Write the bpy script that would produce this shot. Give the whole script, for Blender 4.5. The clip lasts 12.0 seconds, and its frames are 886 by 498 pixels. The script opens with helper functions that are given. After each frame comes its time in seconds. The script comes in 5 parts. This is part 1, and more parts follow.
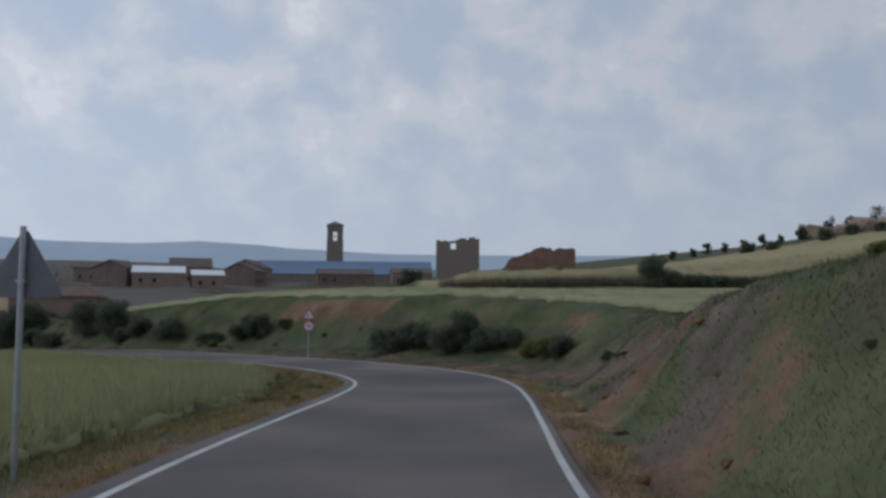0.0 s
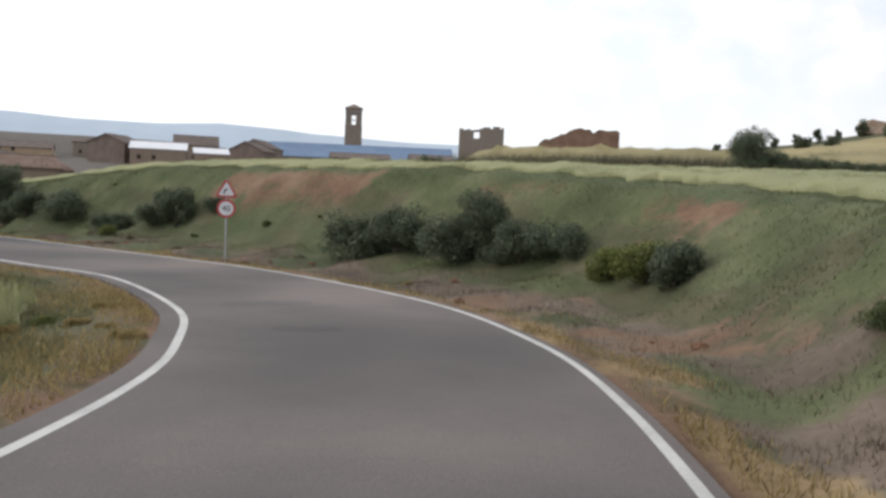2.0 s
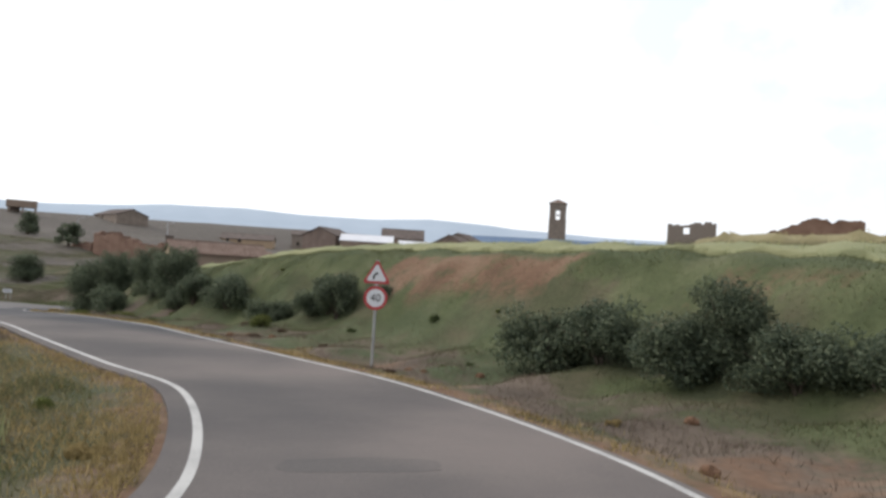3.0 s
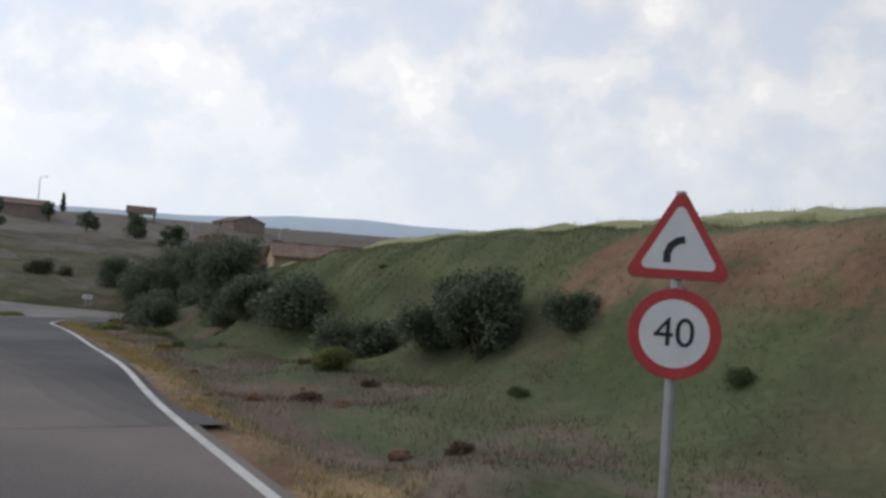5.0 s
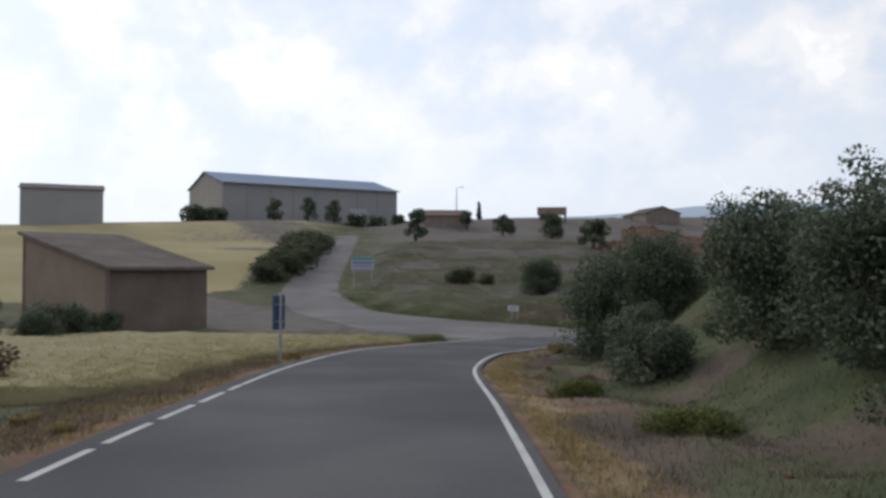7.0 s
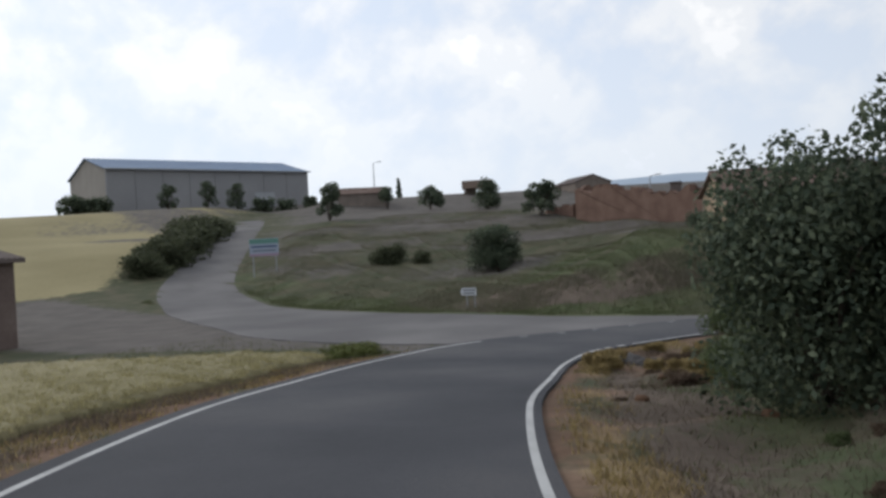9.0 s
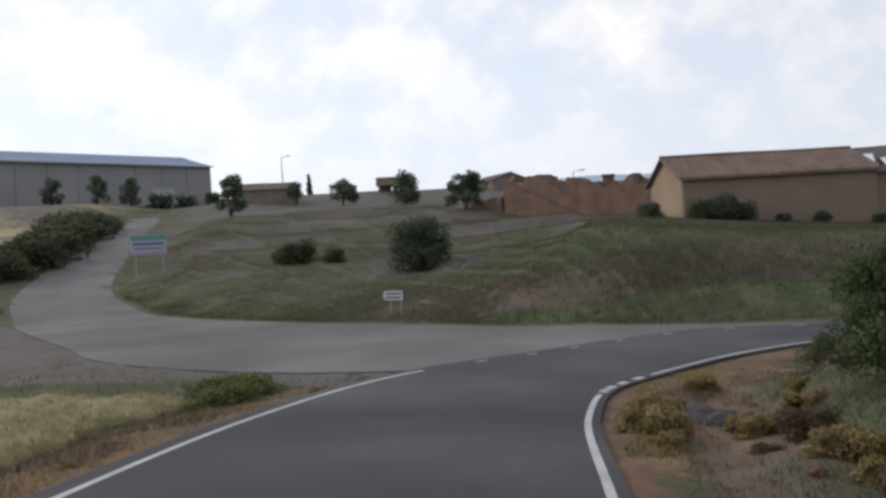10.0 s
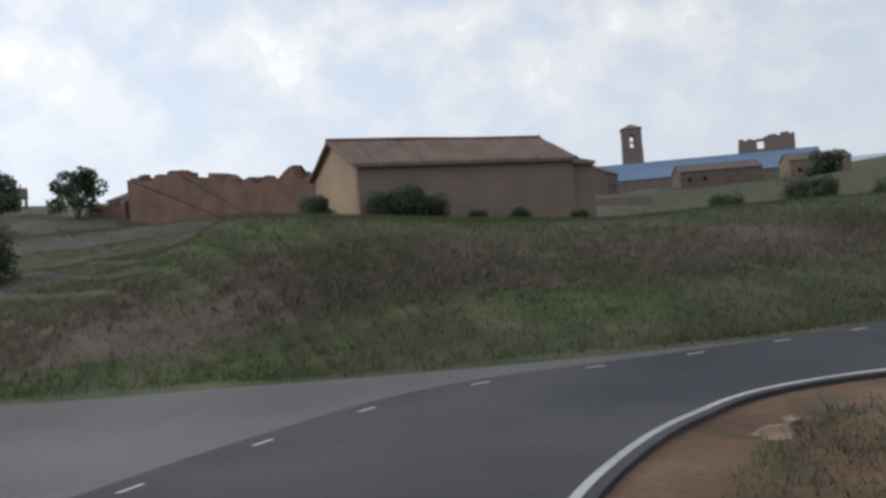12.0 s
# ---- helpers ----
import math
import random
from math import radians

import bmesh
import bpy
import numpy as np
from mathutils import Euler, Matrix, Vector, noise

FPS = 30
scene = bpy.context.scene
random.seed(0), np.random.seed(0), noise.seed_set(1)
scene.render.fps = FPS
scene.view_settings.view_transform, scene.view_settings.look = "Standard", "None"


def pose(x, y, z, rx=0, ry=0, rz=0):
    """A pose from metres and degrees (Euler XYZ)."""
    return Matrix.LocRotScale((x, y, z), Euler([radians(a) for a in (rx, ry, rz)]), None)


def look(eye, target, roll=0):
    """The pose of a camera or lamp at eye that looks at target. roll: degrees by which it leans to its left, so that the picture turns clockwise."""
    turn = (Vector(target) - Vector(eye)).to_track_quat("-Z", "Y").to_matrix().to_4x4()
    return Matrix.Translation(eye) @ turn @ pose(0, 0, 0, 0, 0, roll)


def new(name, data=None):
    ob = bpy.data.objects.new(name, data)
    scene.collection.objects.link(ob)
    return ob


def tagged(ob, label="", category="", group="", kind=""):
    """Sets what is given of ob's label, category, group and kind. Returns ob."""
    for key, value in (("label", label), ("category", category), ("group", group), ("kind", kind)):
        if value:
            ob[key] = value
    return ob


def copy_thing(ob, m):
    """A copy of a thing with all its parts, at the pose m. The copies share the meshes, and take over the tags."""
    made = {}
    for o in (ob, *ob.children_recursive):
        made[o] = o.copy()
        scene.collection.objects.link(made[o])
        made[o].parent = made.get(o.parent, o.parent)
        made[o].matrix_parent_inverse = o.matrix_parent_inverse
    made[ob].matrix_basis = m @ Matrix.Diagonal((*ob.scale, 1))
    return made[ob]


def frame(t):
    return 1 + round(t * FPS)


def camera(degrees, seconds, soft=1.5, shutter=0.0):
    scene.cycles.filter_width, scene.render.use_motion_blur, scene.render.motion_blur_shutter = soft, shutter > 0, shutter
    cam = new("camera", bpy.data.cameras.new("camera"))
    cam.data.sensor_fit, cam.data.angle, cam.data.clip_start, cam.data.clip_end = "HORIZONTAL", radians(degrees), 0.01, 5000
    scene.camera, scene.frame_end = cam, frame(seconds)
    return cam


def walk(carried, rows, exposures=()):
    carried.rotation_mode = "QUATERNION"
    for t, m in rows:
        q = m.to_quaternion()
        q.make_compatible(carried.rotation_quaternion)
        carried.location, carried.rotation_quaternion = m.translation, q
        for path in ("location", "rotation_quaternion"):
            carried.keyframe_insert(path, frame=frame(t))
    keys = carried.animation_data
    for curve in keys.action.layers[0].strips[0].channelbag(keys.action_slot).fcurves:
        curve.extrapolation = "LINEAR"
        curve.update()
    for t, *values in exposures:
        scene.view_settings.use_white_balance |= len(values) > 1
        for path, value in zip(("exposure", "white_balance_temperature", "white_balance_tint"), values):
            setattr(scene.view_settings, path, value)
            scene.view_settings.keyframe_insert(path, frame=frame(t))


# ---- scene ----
cam = camera(57.0, 12.0, soft=3.0)
PATH = [
    (0, pose(0.01, -0.00, 1.60, 93.87, -0.30, 0.57)),
    (0.5, pose(0.25, 3.58, 1.49, 89.71, -0.04, -2.50)),
    (1, pose(0.36, 7.72, 1.40, 87.33, -0.65, -3.89)),
    (1.5, pose(0.38, 12.16, 1.33, 86.38, -1.30, -2.59)),
    (2, pose(0.33, 15.62, 1.17, 86.20, -2.30, 2.08)),
    (2.5, pose(0.14, 19.08, 1.09, 85.15, -3.01, 11.80)),
    (3, pose(-0.22, 21.85, 1.01, 92.19, -3.40, 16.27)),
    (3.2, pose(-0.50, 22.91, 0.96, 94.02, -3.87, 15.31)),
    (4.8, pose(-5.08, 32.94, 0.71, 93.21, -5.32, 20.46)),
    (5, pose(-6.04, 34.05, 0.71, 92.52, -4.14, 24.41)),
    (5.5, pose(-8.60, 36.78, 0.72, 91.32, -2.41, 37.55)),
    (6, pose(-11.60, 39.71, 0.71, 91.15, -1.31, 46.89)),
    (6.5, pose(-14.87, 42.17, 0.65, 90.75, -0.33, 51.50)),
    (6.7, pose(-16.15, 43.05, 0.62, 91.06, -0.12, 52.40)),
    (8.3, pose(-27.01, 50.71, 0.17, 92.51, 1.40, 49.37)),
    (8.5, pose(-28.07, 51.52, 0.09, 91.41, 2.41, 48.57)),
    (9, pose(-30.52, 53.58, -0.14, 89.99, 3.20, 46.56)),
    (9.5, pose(-33.33, 55.96, -0.29, 89.81, 3.41, 43.82)),
    (10, pose(-36.11, 58.55, -0.42, 89.73, 3.34, 40.41)),
    (10.5, pose(-38.38, 61.05, -0.62, 91.48, 3.75, 35.50)),
    (11, pose(-39.80, 63.83, -0.86, 95.44, 4.63, 30.65)),
    (11.5, pose(-40.72, 66.29, -1.06, 91.83, 5.10, 25.51)),
    (12, pose(-41.59, 69.25, -1.16, 89.74, 4.51, 17.06)),
]
walk(cam, PATH, exposures=[(0, -0.55, 5900, 10), (0.5, -0.3, 6100, 10), (1.0, -0.05, 6350, 11), (1.5, 0.45, 6800, 11), (2.5, 0.65, 6850, 11), (3.2, 0.62, 6850, 11),
                         (4.8, 0.0, 6550, 11), (5.5, 0.05, 6500, 12), (6.5, 0.1, 6500, 12), (8.0, -0.3, 6100, 10), (8.5, -0.38, 6150, 10), (9.0, 0.0, 6350, 10), (9.5, 0.1, 6450, 11), (10.5, 0.05, 6550, 12), (11.5, -0.2, 6350, 10), (12, 0.02, 6350, 10)])

# ---- light ----
world = bpy.data.worlds.new("sky_world")
world.use_nodes = True
scene.world = world


def build_sky():
    nt = world.node_tree
    nt.nodes.clear()
    N = nt.nodes.new
    out = N("ShaderNodeOutputWorld")
    sky = N("ShaderNodeTexSky")
    sky.sky_type = 'NISHITA'
    sky.sun_disc = False
    sky.sun_elevation, sky.sun_rotation = radians(32), radians(-95)
    bg = N("ShaderNodeBackground")
    bg.inputs["Strength"].default_value = 0.10
    nt.links.new(sky.outputs[0], bg.inputs[0])
    # broken cloud cover, flattened towards the horizon
    tc = N("ShaderNodeTexCoord")
    sep = N("ShaderNodeSeparateXYZ")
    nt.links.new(tc.outputs["Generated"], sep.inputs[0])
    zz = N("ShaderNodeMath"); zz.operation = 'ADD'; zz.inputs[1].default_value = 0.8
    nt.links.new(sep.outputs[2], zz.inputs[0])
    zc = N("ShaderNodeMath"); zc.operation = 'MAXIMUM'; zc.inputs[1].default_value = 0.05
    nt.links.new(zz.outputs[0], zc.inputs[0])
    comb = N("ShaderNodeCombineXYZ")
    for i in (0, 1):
        d = N("ShaderNodeMath"); d.operation = 'DIVIDE'
        nt.links.new(sep.outputs[i], d.inputs[0]); nt.links.new(zc.outputs[0], d.inputs[1])
        nt.links.new(d.outputs[0], comb.inputs[i])
    big = N("ShaderNodeTexNoise"); big.inputs["Scale"].default_value = 10.0
    big.inputs["Detail"].default_value = 8; big.inputs["Roughness"].default_value = 0.55
    big.inputs["Distortion"].default_value = 0.15
    nt.links.new(comb.outputs[0], big.inputs["Vector"])
    ramp = N("ShaderNodeValToRGB")
    ramp.color_ramp.elements[0].position, ramp.color_ramp.elements[1].position = 0.34, 0.66
    nt.links.new(big.outputs[0], ramp.inputs[0])
    tone = N("ShaderNodeValToRGB")
    tone.color_ramp.elements[0].position, tone.color_ramp.elements[1].position = 0.39, 0.57
    tone.color_ramp.elements[0].color = (0.77, 0.84, 0.95, 1)
    tone.color_ramp.elements[1].color = (1.0, 1.0, 1.0, 1)
    tone.color_ramp.elements.new(0.475).color = (0.85, 0.89, 0.955, 1)
    nt.links.new(big.outputs[0], tone.inputs[0])
    cloud = N("ShaderNodeBackground"); cloud.inputs["Strength"].default_value = 1.0
    # towards the horizon the clouds merge into one pale sheet
    low = N("ShaderNodeMapRange")
    low.inputs["From Min"].default_value, low.inputs["From Max"].default_value = 0.06, 0.24
    low.inputs["To Min"].default_value, low.inputs["To Max"].default_value = 0.85, 0.0
    nt.links.new(sep.outputs[2], low.inputs[0])
    sheet = N("ShaderNodeMix"); sheet.data_type = 'RGBA'
    sheet.inputs[7].default_value = (0.80, 0.86, 0.95, 1)
    nt.links.new(low.outputs[0], sheet.inputs[0]); nt.links.new(tone.outputs[0], sheet.inputs[6])
    nt.links.new(sheet.outputs[2], cloud.inputs[0])
    # the clouds are brighter on the side of the sun
    dot = N("ShaderNodeVectorMath"); dot.operation = 'DOT_PRODUCT'
    dot.inputs[1].default_value = (-0.85, 0.0, 0.53)
    nt.links.new(tc.outputs["Generated"], dot.inputs[0])
    glow = N("ShaderNodeMapRange")
    glow.inputs["From Min"].default_value, glow.inputs["From Max"].default_value = -0.6, 1.0
    glow.inputs["To Min"].default_value, glow.inputs["To Max"].default_value = 0.66, 1.12
    nt.links.new(dot.outputs["Value"], glow.inputs[0])
    nt.links.new(glow.outputs[0], cloud.inputs["Strength"])
    # thin veil everywhere, thicker near the horizon
    veil = N("ShaderNodeMapRange")
    veil.inputs["From Min"].default_value, veil.inputs["From Max"].default_value = 0.0, 0.45
    veil.inputs["To Min"].default_value, veil.inputs["To Max"].default_value = 0.95, 0.75
    nt.links.new(sep.outputs[2], veil.inputs[0])
    mx = N("ShaderNodeMath"); mx.operation = 'MAXIMUM'
    nt.links.new(ramp.outputs[0], mx.inputs[0]); nt.links.new(veil.outputs[0], mx.inputs[1])
    mix = N("ShaderNodeMixShader")
    nt.links.new(mx.outputs[0], mix.inputs[0]); nt.links.new(bg.outputs[0], mix.inputs[1]); nt.links.new(cloud.outputs[0], mix.inputs[2])
    nt.links.new(mix.outputs[0], out.inputs[0])


build_sky()
sun_data = bpy.data.lights.new("sun", 'SUN')
sun_data.energy, sun_data.angle, sun_data.color = 0.7, radians(12), (1.0, 0.95, 0.86)
sun = new("sun", sun_data)
sun.matrix_world = look((-100, 0, 62), (0, 8, 0))

# ---- materials ----


def material(name, colors, scale=4.0, rough=0.9, bump=0.3, fine=40.0, metal=0.0, island=0.0, contrast=(0.3, 0.7), spec=0.3, thin=0.0):
    """Two-scale noise between the given colours, with fine relief; world-sized object coordinates."""
    m = bpy.data.materials.new(name)
    m.use_nodes = True
    nt = m.node_tree
    b = nt.nodes["Principled BSDF"]
    b.inputs["Roughness"].default_value, b.inputs["Metallic"].default_value = rough, metal
    b.inputs["Specular IOR Level"].default_value = spec
    tc = nt.nodes.new("ShaderNodeTexCoord")
    n1 = nt.nodes.new("ShaderNodeTexNoise"); n1.inputs["Scale"].default_value = scale; n1.inputs["Detail"].default_value = 6
    n2 = nt.nodes.new("ShaderNodeTexNoise"); n2.inputs["Scale"].default_value = fine; n2.inputs["Detail"].default_value = 4
    for n in (n1, n2):
        nt.links.new(tc.outputs["Object"], n.inputs["Vector"])
    mixf = nt.nodes.new("ShaderNodeMix"); mixf.inputs[0].default_value = 0.35
    nt.links.new(n1.outputs[0], mixf.inputs[2]); nt.links.new(n2.outputs[0], mixf.inputs[3])
    ramp = nt.nodes.new("ShaderNodeValToRGB")
    el = ramp.color_ramp.elements
    el[0].position, el[1].position = contrast
    el[0].color, el[1].color = (*colors[0], 1), (*colors[-1], 1)
    for i, c in enumerate(colors[1:-1]):
        e = el.new(contrast[0] + (contrast[1] - contrast[0]) * (i + 1) / (len(colors) - 1))
        e.color = (*c, 1)
    src = mixf.outputs[0]
    if island:
        geo = nt.nodes.new("ShaderNodeNewGeometry")
        mi = nt.nodes.new("ShaderNodeMix"); mi.inputs[0].default_value = island
        nt.links.new(mixf.outputs[0], mi.inputs[2]); nt.links.new(geo.outputs["Random Per Island"], mi.inputs[3])
        src = mi.outputs[0]
    nt.links.new(src, ramp.inputs[0])
    nt.links.new(ramp.outputs[0], b.inputs["Base Color"])
    if bump:
        bp = nt.nodes.new("ShaderNodeBump"); bp.inputs["Strength"].default_value = bump; bp.inputs["Distance"].default_value = 0.02
        nt.links.new(n2.outputs[0], bp.inputs["Height"]); nt.links.new(bp.outputs[0], b.inputs["Normal"])
    if thin:
        # leaves and blades let part of the light through
        tr = nt.nodes.new("ShaderNodeBsdfTranslucent")
        nt.links.new(ramp.outputs[0], tr.inputs["Color"])
        ms = nt.nodes.new("ShaderNodeMixShader"); ms.inputs[0].default_value = thin
        nt.links.new(b.outputs[0], ms.inputs[1]); nt.links.new(tr.outputs[0], ms.inputs[2])
        nt.links.new(ms.outputs[0], nt.nodes["Material Output"].inputs["Surface"])
    return m


M = {}
M["asphalt"] = material("asphalt", [(0.078, 0.072, 0.073), (0.12, 0.107, 0.103), (0.175, 0.15, 0.14)], 0.22, 0.85, 0.4, 60, contrast=(0.38, 0.62))
M["asphalt_dark"] = material("asphalt_dark", [(0.034, 0.036, 0.043), (0.057, 0.058, 0.066), (0.096, 0.093, 0.096)], 0.22, 0.85, 0.4, 60, contrast=(0.38, 0.62))
M["asphalt_faint"] = material("asphalt_faint", [(0.068, 0.065, 0.067), (0.10, 0.092, 0.09), (0.148, 0.13, 0.123)], 0.22, 0.85, 0.4, 60, contrast=(0.38, 0.62))
M["asphalt_blend"] = material("asphalt_blend", [(0.048, 0.047, 0.053), (0.070, 0.068, 0.072), (0.110, 0.105, 0.106)], 0.22, 0.85, 0.4, 60, contrast=(0.38, 0.62))
M["asphalt_worn"] = material("asphalt_worn", [(0.058, 0.056, 0.06), (0.082, 0.077, 0.079), (0.13, 0.117, 0.113)], 0.22, 0.85, 0.4, 60, contrast=(0.38, 0.62))
M["concrete"] = material("concrete", [(0.10, 0.095, 0.096), (0.135, 0.129, 0.128), (0.178, 0.169, 0.166)], 0.22, 0.9, 0.4, 25, contrast=(0.37, 0.63))
M["line"] = material("line_paint", [(0.26, 0.26, 0.26), (0.48, 0.48, 0.47)], 1.5, 0.7, 0.2, 30, contrast=(0.25, 0.55))
M["wheat"] = material("wheat", [(0.17, 0.19, 0.10), (0.23, 0.24, 0.13), (0.29, 0.285, 0.16)], 0.3, 0.9, 0.8, 30)
M["wheat_gold"] = material("wheat_gold", [(0.18, 0.16, 0.082), (0.245, 0.215, 0.115), (0.30, 0.262, 0.15)], 0.25, 0.9, 0.8, 30)
M["wheat_stalk"] = material("wheat_stalk", [(0.315, 0.35, 0.184), (0.507, 0.499, 0.28)], 0.3, 0.85, 0.0, 9, island=0.4, thin=0.5, spec=0.1)
M["gold_stalk"] = material("gold_stalk", [(0.365, 0.328, 0.168), (0.56, 0.50, 0.285)], 0.25, 0.85, 0.0, 9, island=0.4, thin=0.5, spec=0.1)
M["grass"] = material("grass_blades", [(0.114, 0.141, 0.0646), (0.158, 0.171, 0.0855), (0.237, 0.209, 0.118)], 0.45, 0.85, 0.0, 3, island=0.25, thin=0.5, spec=0.1)
M["grass_hill"] = material("hill_grass", [(0.119, 0.129, 0.083), (0.171, 0.166, 0.115), (0.263, 0.225, 0.169)], 0.25, 0.85, 0.0, 2, island=0.2, thin=0.5, spec=0.1)
M["leaf_grey"] = material("leaf_grey", [(0.076, 0.088, 0.052), (0.125, 0.138, 0.080)], 1.0, 0.7, 0.0, 5, island=0.5, thin=0.4, spec=0.15)
M["grass_lush"] = material("lush_grass", [(0.098, 0.120, 0.056), (0.135, 0.158, 0.078), (0.185, 0.198, 0.105)], 0.5, 0.85, 0.0, 3, island=0.25, thin=0.5, spec=0.1)
M["scrub_stalk"] = material("dead_scrub", [(0.14, 0.112, 0.09), (0.185, 0.148, 0.117), (0.24, 0.19, 0.145)], 0.6, 0.9, 0.0, 3, island=0.35, thin=0.4, spec=0.1)
M["leaf_rust"] = material("leaf_rust", [(0.10, 0.075, 0.055), (0.15, 0.105, 0.078), (0.19, 0.14, 0.10)], 1.0, 0.8, 0.0, 5, island=0.5, thin=0.4, spec=0.1)
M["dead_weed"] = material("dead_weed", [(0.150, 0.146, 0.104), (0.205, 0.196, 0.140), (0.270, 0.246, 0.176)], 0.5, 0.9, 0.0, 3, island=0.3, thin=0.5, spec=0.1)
M["grass_dry"] = material("dry_grass", [(0.234, 0.18, 0.081), (0.36, 0.279, 0.135), (0.486, 0.378, 0.18)], 0.8, 0.9, 0.0, 6, island=0.35, thin=0.5, spec=0.1)
M["leaf_dark"] = material("leaf_dark", [(0.078, 0.105, 0.072), (0.119, 0.149, 0.099), (0.173, 0.205, 0.130)], 1.2, 0.6, 0.0, 5, island=0.5, thin=0.4, spec=0.15)
M["leaf_green"] = material("leaf_green", [(0.081, 0.110, 0.050), (0.150, 0.185, 0.085)], 1.2, 0.65, 0.0, 5, island=0.5, thin=0.4, spec=0.15)
M["leaf_olive"] = material("leaf_olive", [(0.102, 0.132, 0.038), (0.198, 0.210, 0.072)], 1.2, 0.7, 0.0, 5, island=0.5, thin=0.4, spec=0.15)
M["bark"] = material("bark", [(0.05, 0.04, 0.032), (0.11, 0.09, 0.07)], 6, 0.95, 0.5, 40)
M["adobe"] = material("adobe", [(0.115, 0.07, 0.055), (0.17, 0.105, 0.08), (0.225, 0.148, 0.115)], 0.8, 0.95, 0.6, 9)
M["stone"] = material("stone_wall", [(0.15, 0.125, 0.105), (0.21, 0.175, 0.15), (0.27, 0.225, 0.19)], 0.8, 0.95, 0.6, 6)
# on the barn this pair colours in the sunlit gables and shaded long walls
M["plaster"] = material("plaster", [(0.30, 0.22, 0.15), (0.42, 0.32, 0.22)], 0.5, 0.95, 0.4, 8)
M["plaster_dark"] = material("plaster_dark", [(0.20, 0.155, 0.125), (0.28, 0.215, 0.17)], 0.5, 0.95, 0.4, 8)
M["gable_grey"] = material("gable_grey", [(0.27, 0.25, 0.225), (0.35, 0.325, 0.295)], 0.3, 0.9, 0.3, 6)
M["roof_tile"] = material("roof_tile", [(0.115, 0.085, 0.072), (0.175, 0.122, 0.10), (0.235, 0.178, 0.15)], 0.9, 0.9, 0.4, 12, island=0.4)
# greyer than adobe and roof_tile: haze over the village is in these colours
M["village_wall"] = material("village_wall", [(0.115, 0.088, 0.078), (0.165, 0.125, 0.108), (0.21, 0.165, 0.145)], 0.5, 0.95, 0.5, 6)
M["roof_old"] = material("dull_roof", [(0.095, 0.08, 0.074), (0.135, 0.11, 0.10), (0.185, 0.15, 0.135)], 0.7, 0.9, 0.4, 12)
M["roof_blue"] = material("blue_sheet_roof", [(0.09, 0.15, 0.25), (0.13, 0.20, 0.31)], 0.2, 0.5, 0.1, 3)
M["sheet_wall"] = material("sheet_wall", [(0.25, 0.25, 0.258), (0.33, 0.328, 0.335)], 0.12, 0.7, 0.2, 3)
M["white_roof"] = material("white_sheet_roof", [(0.6, 0.62, 0.66), (0.75, 0.76, 0.8)], 0.3, 0.5, 0.1, 3)
M["steel"] = material("galvanised_steel", [(0.30, 0.31, 0.33), (0.45, 0.46, 0.48)], 6, 0.45, 0.05, 60, metal=0.6)
M["sign_back"] = material("sign_back", [(0.13, 0.14, 0.16), (0.19, 0.20, 0.22)], 5, 0.55, 0.05, 60, metal=0.3)
M["sign_red"] = material("sign_red", [(0.34, 0.035, 0.04), (0.43, 0.055, 0.06)], 8, 0.45, 0.02, 50)
M["sign_white"] = material("sign_white", [(0.54, 0.56, 0.60), (0.64, 0.66, 0.69)], 6, 0.45, 0.02, 50)
M["sign_pale"] = material("sign_pale", [(0.30, 0.35, 0.45), (0.40, 0.45, 0.55)], 6, 0.5, 0.02, 50)
M["sign_blue"] = material("sign_blue", [(0.05, 0.085, 0.16), (0.07, 0.115, 0.20)], 6, 0.45, 0.02, 50)
M["sign_green"] = material("sign_green", [(0.12, 0.26, 0.22), (0.16, 0.32, 0.28)], 6, 0.45, 0.02, 50)
M["sign_pink"] = material("sign_pink", [(0.36, 0.26, 0.34), (0.42, 0.31, 0.40)], 6, 0.45, 0.02, 50)
M["black"] = material("black_paint", [(0.015, 0.015, 0.016), (0.03, 0.03, 0.03)], 8, 0.5, 0.02, 50)
# near-black colour that stands in for the shade of unlit rooms
M["dark_opening"] = material("dark_interior", [(0.02, 0.018, 0.016), (0.035, 0.03, 0.027)], 2, 0.95, 0.1, 10)
M["rock"] = material("rock", [(0.17, 0.12, 0.085), (0.27, 0.20, 0.15), (0.36, 0.30, 0.24)], 1.2, 0.95, 0.7, 9)
# distance haze is put into these two pale bluish base colours
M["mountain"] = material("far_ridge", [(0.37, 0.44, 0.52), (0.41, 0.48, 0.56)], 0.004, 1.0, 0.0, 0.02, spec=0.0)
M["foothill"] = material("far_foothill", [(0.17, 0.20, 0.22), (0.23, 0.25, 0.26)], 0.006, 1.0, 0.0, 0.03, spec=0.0)


